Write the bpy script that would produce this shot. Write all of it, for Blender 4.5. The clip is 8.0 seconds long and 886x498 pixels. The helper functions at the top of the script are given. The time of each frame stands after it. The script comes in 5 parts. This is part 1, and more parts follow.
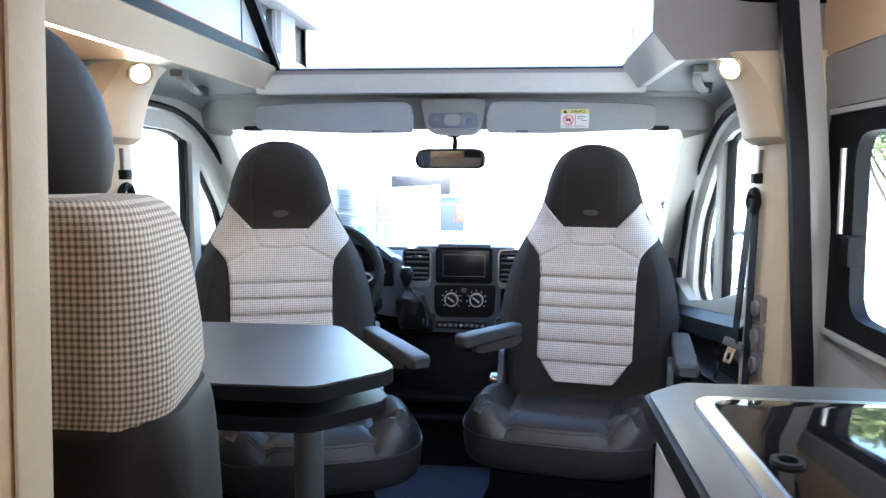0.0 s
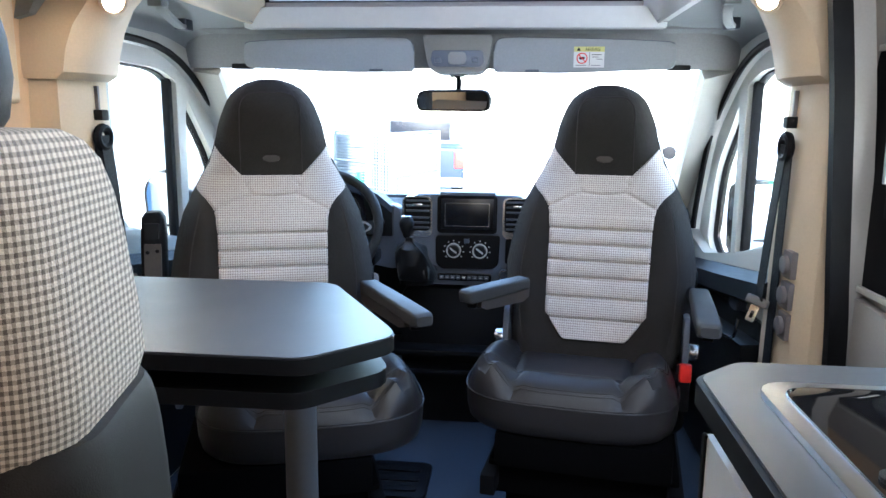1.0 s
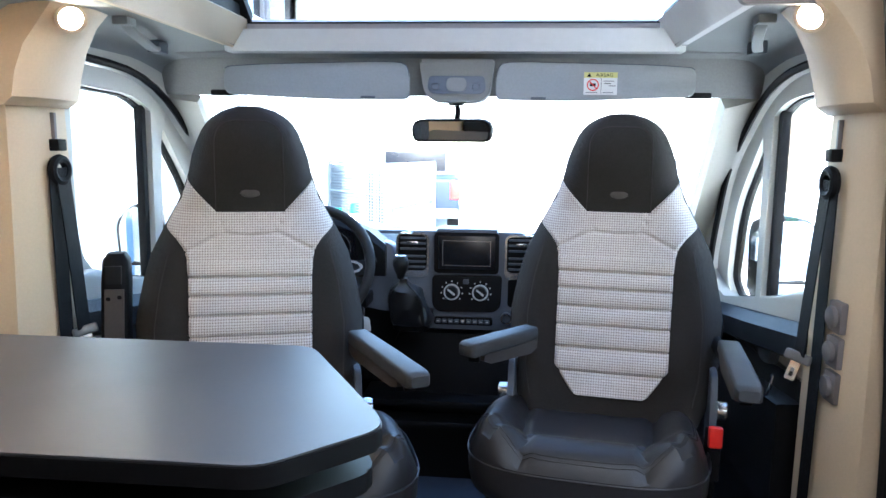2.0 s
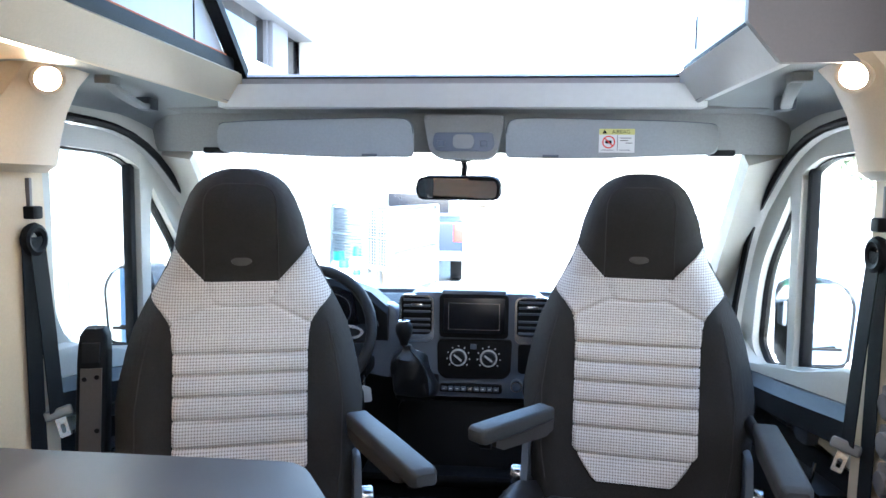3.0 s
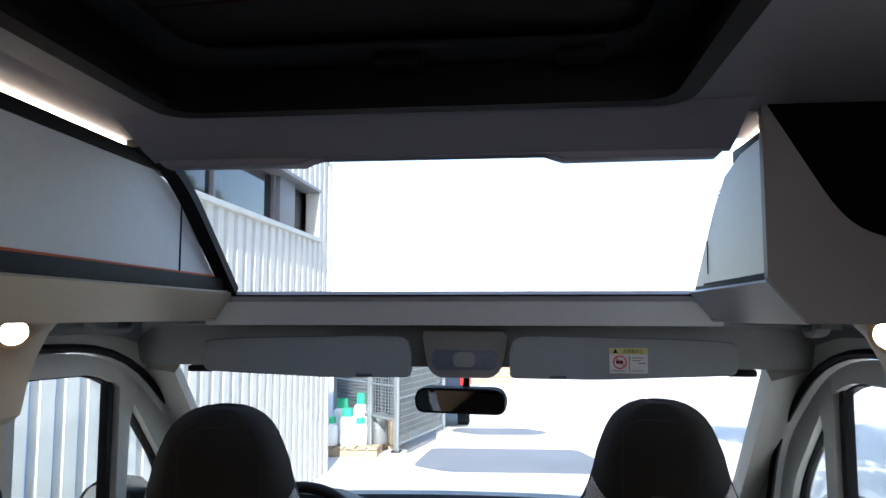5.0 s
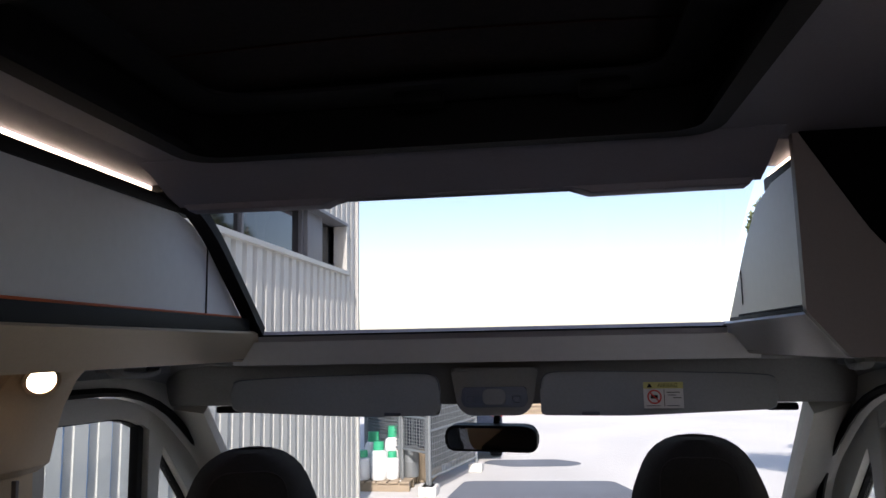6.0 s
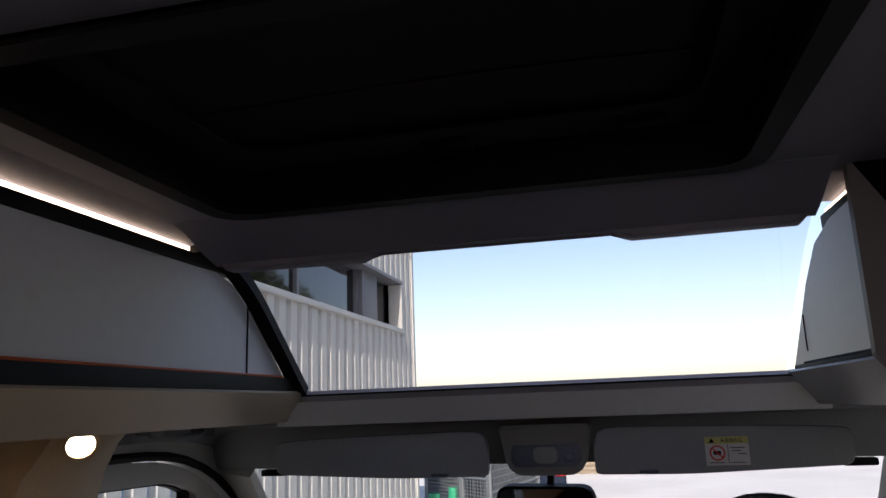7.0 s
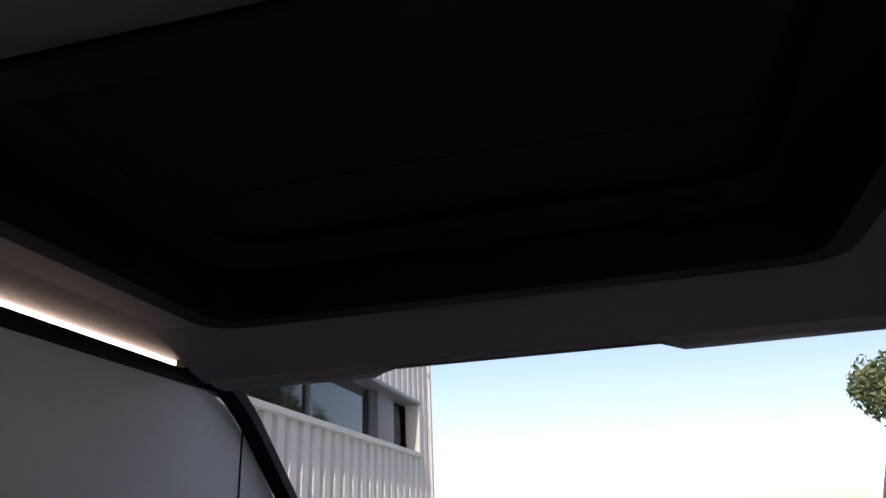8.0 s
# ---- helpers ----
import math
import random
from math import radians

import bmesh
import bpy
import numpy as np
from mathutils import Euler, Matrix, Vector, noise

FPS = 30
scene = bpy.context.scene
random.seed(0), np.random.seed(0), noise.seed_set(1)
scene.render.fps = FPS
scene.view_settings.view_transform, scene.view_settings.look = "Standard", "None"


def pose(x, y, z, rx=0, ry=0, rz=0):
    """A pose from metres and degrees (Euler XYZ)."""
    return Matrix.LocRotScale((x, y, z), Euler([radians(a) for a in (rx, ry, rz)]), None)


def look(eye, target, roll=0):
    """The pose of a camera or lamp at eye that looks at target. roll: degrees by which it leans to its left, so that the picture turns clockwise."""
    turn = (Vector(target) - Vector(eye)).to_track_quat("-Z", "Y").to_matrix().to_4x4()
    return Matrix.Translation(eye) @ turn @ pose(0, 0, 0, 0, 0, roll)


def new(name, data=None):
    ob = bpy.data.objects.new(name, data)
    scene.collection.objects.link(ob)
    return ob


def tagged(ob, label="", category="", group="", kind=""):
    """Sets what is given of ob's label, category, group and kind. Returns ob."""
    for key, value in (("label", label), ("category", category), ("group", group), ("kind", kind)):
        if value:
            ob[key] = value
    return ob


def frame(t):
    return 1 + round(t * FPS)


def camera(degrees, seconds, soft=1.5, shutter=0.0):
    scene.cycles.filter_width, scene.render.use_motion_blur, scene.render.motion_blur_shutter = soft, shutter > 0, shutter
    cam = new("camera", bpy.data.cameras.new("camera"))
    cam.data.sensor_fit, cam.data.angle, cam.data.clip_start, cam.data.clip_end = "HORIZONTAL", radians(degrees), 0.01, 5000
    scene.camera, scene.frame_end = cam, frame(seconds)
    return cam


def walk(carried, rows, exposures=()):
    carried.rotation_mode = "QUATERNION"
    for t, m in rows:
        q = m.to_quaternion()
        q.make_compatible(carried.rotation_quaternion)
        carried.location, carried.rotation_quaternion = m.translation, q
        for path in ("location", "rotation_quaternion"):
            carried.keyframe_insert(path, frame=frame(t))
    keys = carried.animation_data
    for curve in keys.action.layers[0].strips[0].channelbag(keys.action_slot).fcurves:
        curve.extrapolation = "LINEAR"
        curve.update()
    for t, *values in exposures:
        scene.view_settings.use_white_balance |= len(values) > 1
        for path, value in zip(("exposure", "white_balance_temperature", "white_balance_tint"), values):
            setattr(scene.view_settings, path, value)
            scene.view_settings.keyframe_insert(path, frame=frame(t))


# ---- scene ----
cam = camera(62.4, 8.0)
PATH = [
    (0, (0.223, -0.058, 1.112), (0.023, 1.92, 0.899), 0.3),
    (0.5, (0.212, -0.013, 1.105), (0.018, 1.956, 0.815), 0.3),
    (1, (0.198, 0.073, 1.103), (0.005, 2.031, 0.746), 0.6),
    (2.5, (0.158, 0.348, 1.106), (-0.022, 2.328, 0.889), 0.8),
    (3, (0.149, 0.405, 1.157), (-0.043, 2.388, 0.986), 0.6),
    (3.5, (0.157, 0.457, 1.213), (-0.037, 2.444, 1.097), 0.9),
    (4, (0.147, 0.49, 1.279), (-0.032, 2.481, 1.238), 0.9),
    (4.5, (0.153, 0.512, 1.329), (-0.042, 2.501, 1.407), 0.7),
    (5, (0.154, 0.521, 1.372), (-0.059, 2.501, 1.554), 0.1),
    (6.5, (0.161, 0.552, 1.389), (-0.193, 2.496, 1.702), -1.7),
    (7, (0.182, 0.581, 1.384), (-0.247, 2.489, 1.803), -2.2),
    (7.5, (0.167, 0.649, 1.393), (-0.285, 2.513, 1.96), -2.3),
    (8, (0.143, 0.732, 1.407), (-0.299, 2.541, 2.137), -2.4),
]
EXPOSURES = [(t, 4.0 + e, k, tint) for t, e, k, tint in ((0.0, 0.15, 5850, 9), (1.0, 0.15, 5800, 8), (2.5, 0.15, 5750, 8), (3.0, 0.1, 5800, 8), (3.5, -0.2, 5850, 8), (4.0, -0.85, 5900, 8), (4.5, -1.45, 5950, 9), (5.0, -2.15, 6100, 12), (6.5, -3.4, 6750, 22), (7.0, -3.45, 6750, 22), (8.0, -3.3, 6850, 24))]
walk(cam, [(t, look(eye, target, roll)) for t, eye, target, roll in PATH], EXPOSURES)

# ---- light ----
SUN = Vector((0.09, -1.0, 0.72)).normalized()
world = bpy.data.worlds.new("sky")
scene.world = world
world.use_nodes = True
wn = world.node_tree.nodes
sky = wn.new("ShaderNodeTexSky")
sky.sky_type, sky.sun_disc = "NISHITA", False
sky.sun_elevation = math.asin(SUN.z)
sky.sun_rotation = math.atan2(SUN.x, SUN.y)
world.node_tree.links.new(sky.outputs[0], wn["Background"].inputs[0])
wn["Background"].inputs[1].default_value = 0.15
sun = new("sun", bpy.data.lights.new("sun", "SUN"))
sun.data.energy, sun.data.angle, sun.data.color = 4.0, radians(0.6), (1.0, 0.95, 0.87)
sun.matrix_world = look(SUN * 40, (0, 0, 0))


def area(name, eye, target, sx, sy, watts, colour=(1, 1, 1)):
    lamp = bpy.data.lights.new(name, "AREA")
    lamp.shape, lamp.size, lamp.size_y, lamp.energy, lamp.color = "RECTANGLE", sx, sy, watts, colour
    ob = new(name, lamp)
    ob.matrix_world = look(eye, target)
    return ob


# unseen fill lamps added: one under the ceiling, one at the closed rear wall
area("fill_overhead", (0.35, 0.58, 1.67), (0.1, 1.65, 0.70), 0.55, 0.36, 0.9, (0.97, 0.98, 1.0))
area("fill_rear", (0.1, -1.77, 1.25), (0.1, 1.0, 1.15), 1.3, 0.5, 1.25, (1.0, 0.91, 0.80))


# ---- materials ----
def node_mat(name, colour, rough=0.5, metal=0.0, vary=0.12, scale=30.0, bump=0.0, bump_scale=400.0, spec=0.5, sheen=0.0, coat=0.0):
    """A surface with variation at two scales and fine relief."""
    m = bpy.data.materials.new(name)
    m.use_nodes = True
    nt = m.node_tree
    b = nt.nodes["Principled BSDF"]
    b.inputs["Roughness"].default_value, b.inputs["Metallic"].default_value = rough, metal
    b.inputs["Specular IOR Level"].default_value = spec
    b.inputs["Sheen Weight"].default_value, b.inputs["Coat Weight"].default_value = sheen, coat
    co = nt.nodes.new("ShaderNodeTexCoord")
    big, fine = nt.nodes.new("ShaderNodeTexNoise"), nt.nodes.new("ShaderNodeTexNoise")
    big.inputs["Scale"].default_value, fine.inputs["Scale"].default_value = scale * 0.15, scale * 6
    big.inputs["Detail"].default_value, fine.inputs["Detail"].default_value = 5, 2
    add = nt.nodes.new("ShaderNodeMath")
    add.operation = "ADD"
    for n in (big, fine):
        nt.links.new(co.outputs["Object"], n.inputs["Vector"])
    nt.links.new(big.outputs["Fac"], add.inputs[0])
    nt.links.new(fine.outputs["Fac"], add.inputs[1])
    ramp = nt.nodes.new("ShaderNodeMapRange")
    ramp.inputs["From Min"].default_value, ramp.inputs["From Max"].default_value = 0.6, 1.4
    ramp.inputs["To Min"].default_value, ramp.inputs["To Max"].default_value = 1 - vary, 1 + vary
    nt.links.new(add.outputs[0], ramp.inputs["Value"])
    mul = nt.nodes.new("ShaderNodeVectorMath")
    mul.operation = "SCALE"
    mul.inputs[0].default_value = colour
    nt.links.new(ramp.outputs[0], mul.inputs["Scale"])
    nt.links.new(mul.outputs[0], b.inputs["Base Color"])
    rr = nt.nodes.new("ShaderNodeMapRange")
    rr.inputs["To Min"].default_value, rr.inputs["To Max"].default_value = rough - min(0.08, rough * 0.5), min(1, rough + min(0.08, rough * 0.5))
    nt.links.new(big.outputs["Fac"], rr.inputs["Value"])
    nt.links.new(rr.outputs[0], b.inputs["Roughness"])
    if bump:
        tex = nt.nodes.new("ShaderNodeTexNoise")
        tex.inputs["Scale"].default_value, tex.inputs["Detail"].default_value = bump_scale, 3
        nt.links.new(co.outputs["Object"], tex.inputs["Vector"])
        bp = nt.nodes.new("ShaderNodeBump")
        bp.inputs["Strength"].default_value, bp.inputs["Distance"].default_value = bump, 0.002
        nt.links.new(tex.outputs["Fac"], bp.inputs["Height"])
        nt.links.new(bp.outputs[0], b.inputs["Normal"])
    return m


def check_mat(name, light, mid, dark, pitch, depth, share):
    """Woven houndstooth check on the plane of the cloth."""
    m = node_mat(name, light, 0.9, sheen=0.3, bump=0.5, bump_scale=900, spec=0.2)
    nt = m.node_tree
    co = nt.nodes.new("ShaderNodeTexCoord")
    sep = nt.nodes.new("ShaderNodeSeparateXYZ")
    nt.links.new(co.outputs["Object"], sep.inputs[0])

    def maths(op, a, b=None, c=None):
        n = nt.nodes.new("ShaderNodeMath")
        n.operation = op
        for k, v in enumerate((a, b, c)):
            if v is None:
                continue
            if isinstance(v, (int, float)):
                n.inputs[k].default_value = v
            else:
                nt.links.new(v, n.inputs[k])
        return n.outputs[0]

    across = maths("ADD", sep.outputs["X"], maths("MULTIPLY", sep.outputs["Y"], depth))
    up = sep.outputs["Z"]
    # small diagonal teeth make the checks uneven, as in the weave
    tooth = maths("MULTIPLY", maths("PINGPONG", maths("ADD", across, up), pitch * 0.25), 0.12)
    u = maths("FRACT", maths("DIVIDE", maths("ADD", across, tooth), pitch))
    v = maths("FRACT", maths("DIVIDE", maths("SUBTRACT", up, tooth), pitch))
    total = maths("ADD", maths("GREATER_THAN", u, share), maths("GREATER_THAN", v, share))
    ramp = nt.nodes.new("ShaderNodeValToRGB")
    ramp.color_ramp.interpolation = "CONSTANT"
    e = ramp.color_ramp.elements
    e[0].color, e[1].color = (*light, 1), (*dark, 1)
    e[1].position = 0.75
    k = e.new(0.25)
    k.color = (*mid, 1)
    nt.links.new(maths("DIVIDE", total, 2.0), ramp.inputs[0])
    old = nt.nodes["Principled BSDF"].inputs["Base Color"].links[0].from_node
    shade = nt.nodes.new("ShaderNodeVectorMath")
    shade.operation = "MULTIPLY"
    old.inputs[0].default_value = (1, 1, 1)
    nt.links.new(ramp.outputs[0], shade.inputs[0])
    nt.links.new(old.outputs[0], shade.inputs[1])
    nt.links.new(shade.outputs[0], nt.nodes["Principled BSDF"].inputs["Base Color"])
    return m


def glow_mat(name, colour, strength):
    m = bpy.data.materials.new(name)
    m.use_nodes = True
    b = m.node_tree.nodes["Principled BSDF"]
    b.inputs["Base Color"].default_value = (0.9, 0.9, 0.88, 1)
    b.inputs["Emission Color"].default_value = (*colour, 1)
    b.inputs["Emission Strength"].default_value = strength
    return m


def glass_mat(name, tint=(1, 1, 1), gloss=0.02):
    """Clear pane: mostly straight through, with a Fresnel gloss."""
    m = bpy.data.materials.new(name)
    m.use_nodes = True
    nt = m.node_tree
    nt.nodes.clear()
    out, mix = nt.nodes.new("ShaderNodeOutputMaterial"), nt.nodes.new("ShaderNodeMixShader")
    clear, shine = nt.nodes.new("ShaderNodeBsdfTransparent"), nt.nodes.new("ShaderNodeBsdfGlossy")
    lw, power, scale = nt.nodes.new("ShaderNodeLayerWeight"), nt.nodes.new("ShaderNodeMath"), nt.nodes.new("ShaderNodeMath")
    lw.inputs["Blend"].default_value = 0.5
    power.operation, scale.operation = "POWER", "MULTIPLY_ADD"
    power.inputs[1].default_value = 4.0
    scale.inputs[1].default_value, scale.inputs[2].default_value = 0.6, 0.03
    nt.links.new(lw.outputs["Facing"], power.inputs[0])
    nt.links.new(power.outputs[0], scale.inputs[0])
    clear.inputs[0].default_value = (*tint, 1)
    shine.inputs["Roughness"].default_value = gloss
    nt.links.new(scale.outputs[0], mix.inputs[0])
    nt.links.new(clear.outputs[0], mix.inputs[1])
    nt.links.new(shine.outputs[0], mix.inputs[2])
    nt.links.new(mix.outputs[0], out.inputs[0])
    return m


TRIM = node_mat("light grey van trim", (0.46, 0.458, 0.425), 0.5, vary=0.06, bump=0.15, bump_scale=700)
CREAM = node_mat("cream moulded trim", (0.56, 0.44, 0.30), 0.5, vary=0.05, bump=0.12, bump_scale=600)
CREAM_BOARD = node_mat("cream laminate board", (0.60, 0.405, 0.245), 0.42, vary=0.05, scale=14, bump=0.05)
WHITE_BOARD = node_mat("white satin laminate", (0.55, 0.56, 0.575), 0.4, vary=0.04, scale=10, bump=0.04)
HEADLINER = node_mat("grey headliner", (0.25, 0.265, 0.275), 0.85, vary=0.08, bump=0.3, bump_scale=900)
ROOF_GREY = node_mat("grey roof frame", (0.165, 0.16, 0.20), 0.6, vary=0.06, bump=0.15, bump_scale=600)
ROOF_RAIL = node_mat("anodised grey rail", (0.36, 0.35, 0.38), 0.4, 0.3, vary=0.06, bump=0.05)
PANEL_GREY = node_mat("taupe grey furniture board", (0.14, 0.125, 0.125), 0.5, vary=0.05, bump=0.08)
BLACK = node_mat("black rubber", (0.005, 0.005, 0.006), 0.6, vary=0.15, bump=0.2, spec=0.12)
STEP = node_mat("dark slate frame plastic", (0.022, 0.023, 0.028), 0.7, vary=0.1, bump=0.1, spec=0.1)
RED_THREAD = node_mat("dark red thread", (0.03, 0.008, 0.008), 0.8, vary=0.1, spec=0.1)
DEEP = node_mat("deep matt black", (0.003, 0.003, 0.0035), 0.95, vary=0.2, spec=0.02)
BLIND = node_mat("dark pleated blind cloth", (0.034, 0.030, 0.034), 0.95, vary=0.2, scale=20, bump=0.2, spec=0.02)
BLACK_GLOSS = node_mat("black gloss panel", (0.006, 0.006, 0.007), 0.04, vary=0.1)
PLASTIC = node_mat("black dashboard plastic", (0.005, 0.0055, 0.007), 0.5, vary=0.12, bump=0.3, bump_scale=900, spec=0.18)
FASCIA = node_mat("slate grey fascia plastic", (0.125, 0.145, 0.185), 0.42, vary=0.08, bump=0.2, bump_scale=900, spec=0.35)
GAITER = node_mat("black glossy gaiter leather", (0.009, 0.0095, 0.011), 0.30, vary=0.15, bump=0.25, bump_scale=1200, spec=0.5)
PLASTIC_GREY = node_mat("dark grey plastic", (0.085, 0.098, 0.122), 0.42, vary=0.1, bump=0.2, bump_scale=900, spec=0.3)
CHROME = node_mat("satin chrome", (0.62, 0.63, 0.65), 0.25, 1.0, vary=0.05)
STEEL = node_mat("brushed steel rim", (0.55, 0.55, 0.55), 0.3, 1.0, vary=0.08)
CLOTH = node_mat("dark brown seat cloth", (0.025, 0.0225, 0.0212), 0.9, vary=0.25, scale=60, bump=0.7, bump_scale=1100, sheen=0.06, spec=0.12)
LEATHER = node_mat("dark grained leather", (0.013, 0.0112, 0.011), 0.58, vary=0.2, scale=60, bump=0.3, bump_scale=1300, spec=0.28)
SEAT_LEATHER = node_mat("grained seat leather", (0.021, 0.0195, 0.021), 0.42, vary=0.15, scale=60, bump=0.16, bump_scale=1500, spec=0.42)
ARM_SHELL = node_mat("brown grey plastic shell", (0.050, 0.043, 0.040), 0.5, vary=0.1, bump=0.2, bump_scale=900, spec=0.3)
CHECK = check_mat("houndstooth cloth", (0.60, 0.555, 0.53), (0.45, 0.405, 0.38), (0.24, 0.205, 0.185), 0.0058, 0.0, 0.58)
CHECK_BENCH = check_mat("warm houndstooth cloth", (0.66, 0.58, 0.49), (0.36, 0.30, 0.245), (0.13, 0.105, 0.085), 0.0039, 0.9, 0.52)
ARM = node_mat("grey armrest leatherette", (0.045, 0.045, 0.046), 0.5, vary=0.12, bump=0.3, spec=0.2)
TABLE = node_mat("anthracite table laminate", (0.060, 0.062, 0.068), 0.36, vary=0.06, scale=40, bump=0.1, bump_scale=1500)
TABLE_EDGE = node_mat("black table edging", (0.006, 0.006, 0.007), 0.45, vary=0.1, spec=0.2)
POWDER = node_mat("grey powder coated tube", (0.16, 0.16, 0.165), 0.4, 0.3, vary=0.06)
BELT = node_mat("black belt webbing", (0.007, 0.007, 0.008), 0.65, vary=0.2, bump=0.5, bump_scale=1200, spec=0.12)
FLOOR = node_mat("dark rubber floor mat", (0.045, 0.056, 0.078), 0.5, vary=0.2, scale=20, bump=0.4, bump_scale=300, spec=0.2)
RED = node_mat("red buckle plastic", (0.65, 0.02, 0.015), 0.35, vary=0.05)
ORANGE = node_mat("orange piping", (0.55, 0.12, 0.03), 0.5, vary=0.05)
SEAM = node_mat("grey seam thread", (0.045, 0.042, 0.04), 0.8, vary=0.1, spec=0.1)
SCREEN = node_mat("dark display glass", (0.008, 0.009, 0.013), 0.25, vary=0.05, spec=0.4)
WHITE_MARK = node_mat("white print", (0.58, 0.58, 0.58), 0.5, vary=0.03)
YELLOW = node_mat("yellow print", (0.50, 0.47, 0.16), 0.5, vary=0.03)
RED_MARK = node_mat("red print", (0.6, 0.03, 0.03), 0.5, vary=0.03)
LED = glow_mat("warm led strip", (1.0, 0.78, 0.54), 2.0)
LED_ROOF = glow_mat("bright warm led strip", (1.0, 0.80, 0.58), 3.0)
YARD_SHADE = node_mat("blue grey yard shade", (0.13, 0.145, 0.17), 0.9, vary=0.25, scale=8, bump=0.6, bump_scale=120)
SPOT = glow_mat("warm spot lens", (1.0, 0.84, 0.60), 8.0)
MIRROR = node_mat("mirror glass", (0.75, 0.78, 0.8), 0.02, 1.0, vary=0.01)
GLASS = glass_mat("window glass", (0.93, 0.96, 0.96))
FILM = glass_mat("clear plastic film", (0.70, 0.74, 0.78), 0.15)
SKY_GLASS = glass_mat("roof acrylic", (0.80, 0.81, 0.82))
SHEET = node_mat("pale corrugated steel sheet", (0.46, 0.46, 0.425), 0.5, 0.0, vary=0.08, scale=2, bump=0.1, bump_scale=40)
WIN_GREY = node_mat("dark grey window metal", (0.13, 0.135, 0.15), 0.5, vary=0.1, scale=5)
RIB_SHADE = node_mat("light blue rib shade", (0.15, 0.29, 0.50), 0.5, vary=0.08, scale=3)
# darker copy of the trim grey, with the sliding door's shade in it
DOOR_SHADED = node_mat("warm grey door lining darkened as shade", (0.28, 0.265, 0.25), 0.5, vary=0.06, bump=0.1, bump_scale=600)
PAVING = node_mat("pale concrete yard", (0.58, 0.57, 0.54), 0.85, vary=0.2, scale=3, bump=0.5, bump_scale=60)
FENCE = node_mat("galvanised fence", (0.24, 0.26, 0.27), 0.45, 0.6, vary=0.12, scale=10)
LEAF = node_mat("green leaves", (0.10, 0.125, 0.045), 0.6, vary=0.5, scale=6)
BARK = node_mat("brown bark", (0.13, 0.10, 0.075), 0.9, vary=0.3, bump=0.8, bump_scale=40)
DARK_BLUE = node_mat("dark blue car paint", (0.012, 0.02, 0.04), 0.45, vary=0.05, spec=0.25)
HEADER = node_mat("headliner felt", (0.22, 0.225, 0.23), 0.9, vary=0.1, bump=0.3, bump_scale=900)
LAMP_BLUE = node_mat("blue grey lamp housing", (0.10, 0.125, 0.18), 0.4, vary=0.06)
TARP = node_mat("grey woven tarpaulin", (0.09, 0.095, 0.095), 0.8, vary=0.2, scale=8, bump=0.4, bump_scale=60)
BOTTLE_WHITE = node_mat("white gas bottle paint", (0.72, 0.74, 0.74), 0.4, vary=0.06)
BOTTLE_GREEN = node_mat("green gas bottle collar", (0.03, 0.36, 0.19), 0.4, vary=0.08)
PALLET = node_mat("weathered pallet wood", (0.30, 0.24, 0.17), 0.85, vary=0.25, scale=12, bump=0.5, bump_scale=90)


# ---- mesh helpers ----
def part(name, bm, material, parent=None, label="", smooth=True, kind="", category=""):
    """Links a bmesh as one mesh object, under a thing or a part."""
    bmesh.ops.recalc_face_normals(bm, faces=bm.faces)
    me = bpy.data.meshes.new(name)
    bm.to_mesh(me)
    bm.free()
    me.materials.append(material)
    if smooth:
        me.polygons.foreach_set("use_smooth", [True] * len(me.polygons))
        me.set_sharp_from_angle(angle=radians(38))
    ob = new(name, me)
    ob.parent = parent
    return tagged(ob, label, category, "", kind)


def thing(name, label, category, m=None, group="", kind=""):
    ob = new(name)
    ob.empty_display_size = 0.05
    if m is not None:
        ob.matrix_world = m
    return tagged(ob, label, category, group, kind)


def box(x0, x1, y0, y1, z0, z1, bevel=0.0, seg=2, bm=None):
    bm = bm or bmesh.new()
    r = bmesh.ops.create_cube(bm, size=1)
    c = Vector(((x0 + x1) / 2, (y0 + y1) / 2, (z0 + z1) / 2))
    for v in r["verts"]:
        v.co = Vector((v.co.x * (x1 - x0), v.co.y * (y1 - y0), v.co.z * (z1 - z0))) + c
    if bevel:
        es = list({e for v in r["verts"] for e in v.link_edges})
        bmesh.ops.bevel(bm, geom=es, offset=bevel, segments=seg, profile=0.6, affect="EDGES")
    return bm


AX = {"x": lambda a, p: (a, p[0], p[1]), "y": lambda a, p: (p[0], a, p[1]), "z": lambda a, p: (p[0], p[1], a)}


def prism(pts, axis, a, b, bevel=0.0, seg=2, bm=None):
    """A polygon pushed along an axis; the points are the other two coordinates in order."""
    bm = bm or bmesh.new()
    lo = [bm.verts.new(AX[axis](a, p)) for p in pts]
    hi = [bm.verts.new(AX[axis](b, p)) for p in pts]
    n = len(pts)
    fs = [bm.faces.new(lo), bm.faces.new(hi)]
    fs += [bm.faces.new((lo[k], lo[(k + 1) % n], hi[(k + 1) % n], hi[k])) for k in range(n)]
    if bevel:
        es = list({e for f in fs[:2] for e in f.edges})
        bmesh.ops.bevel(bm, geom=es, offset=bevel, segments=seg, profile=0.6, affect="EDGES")
    return bm


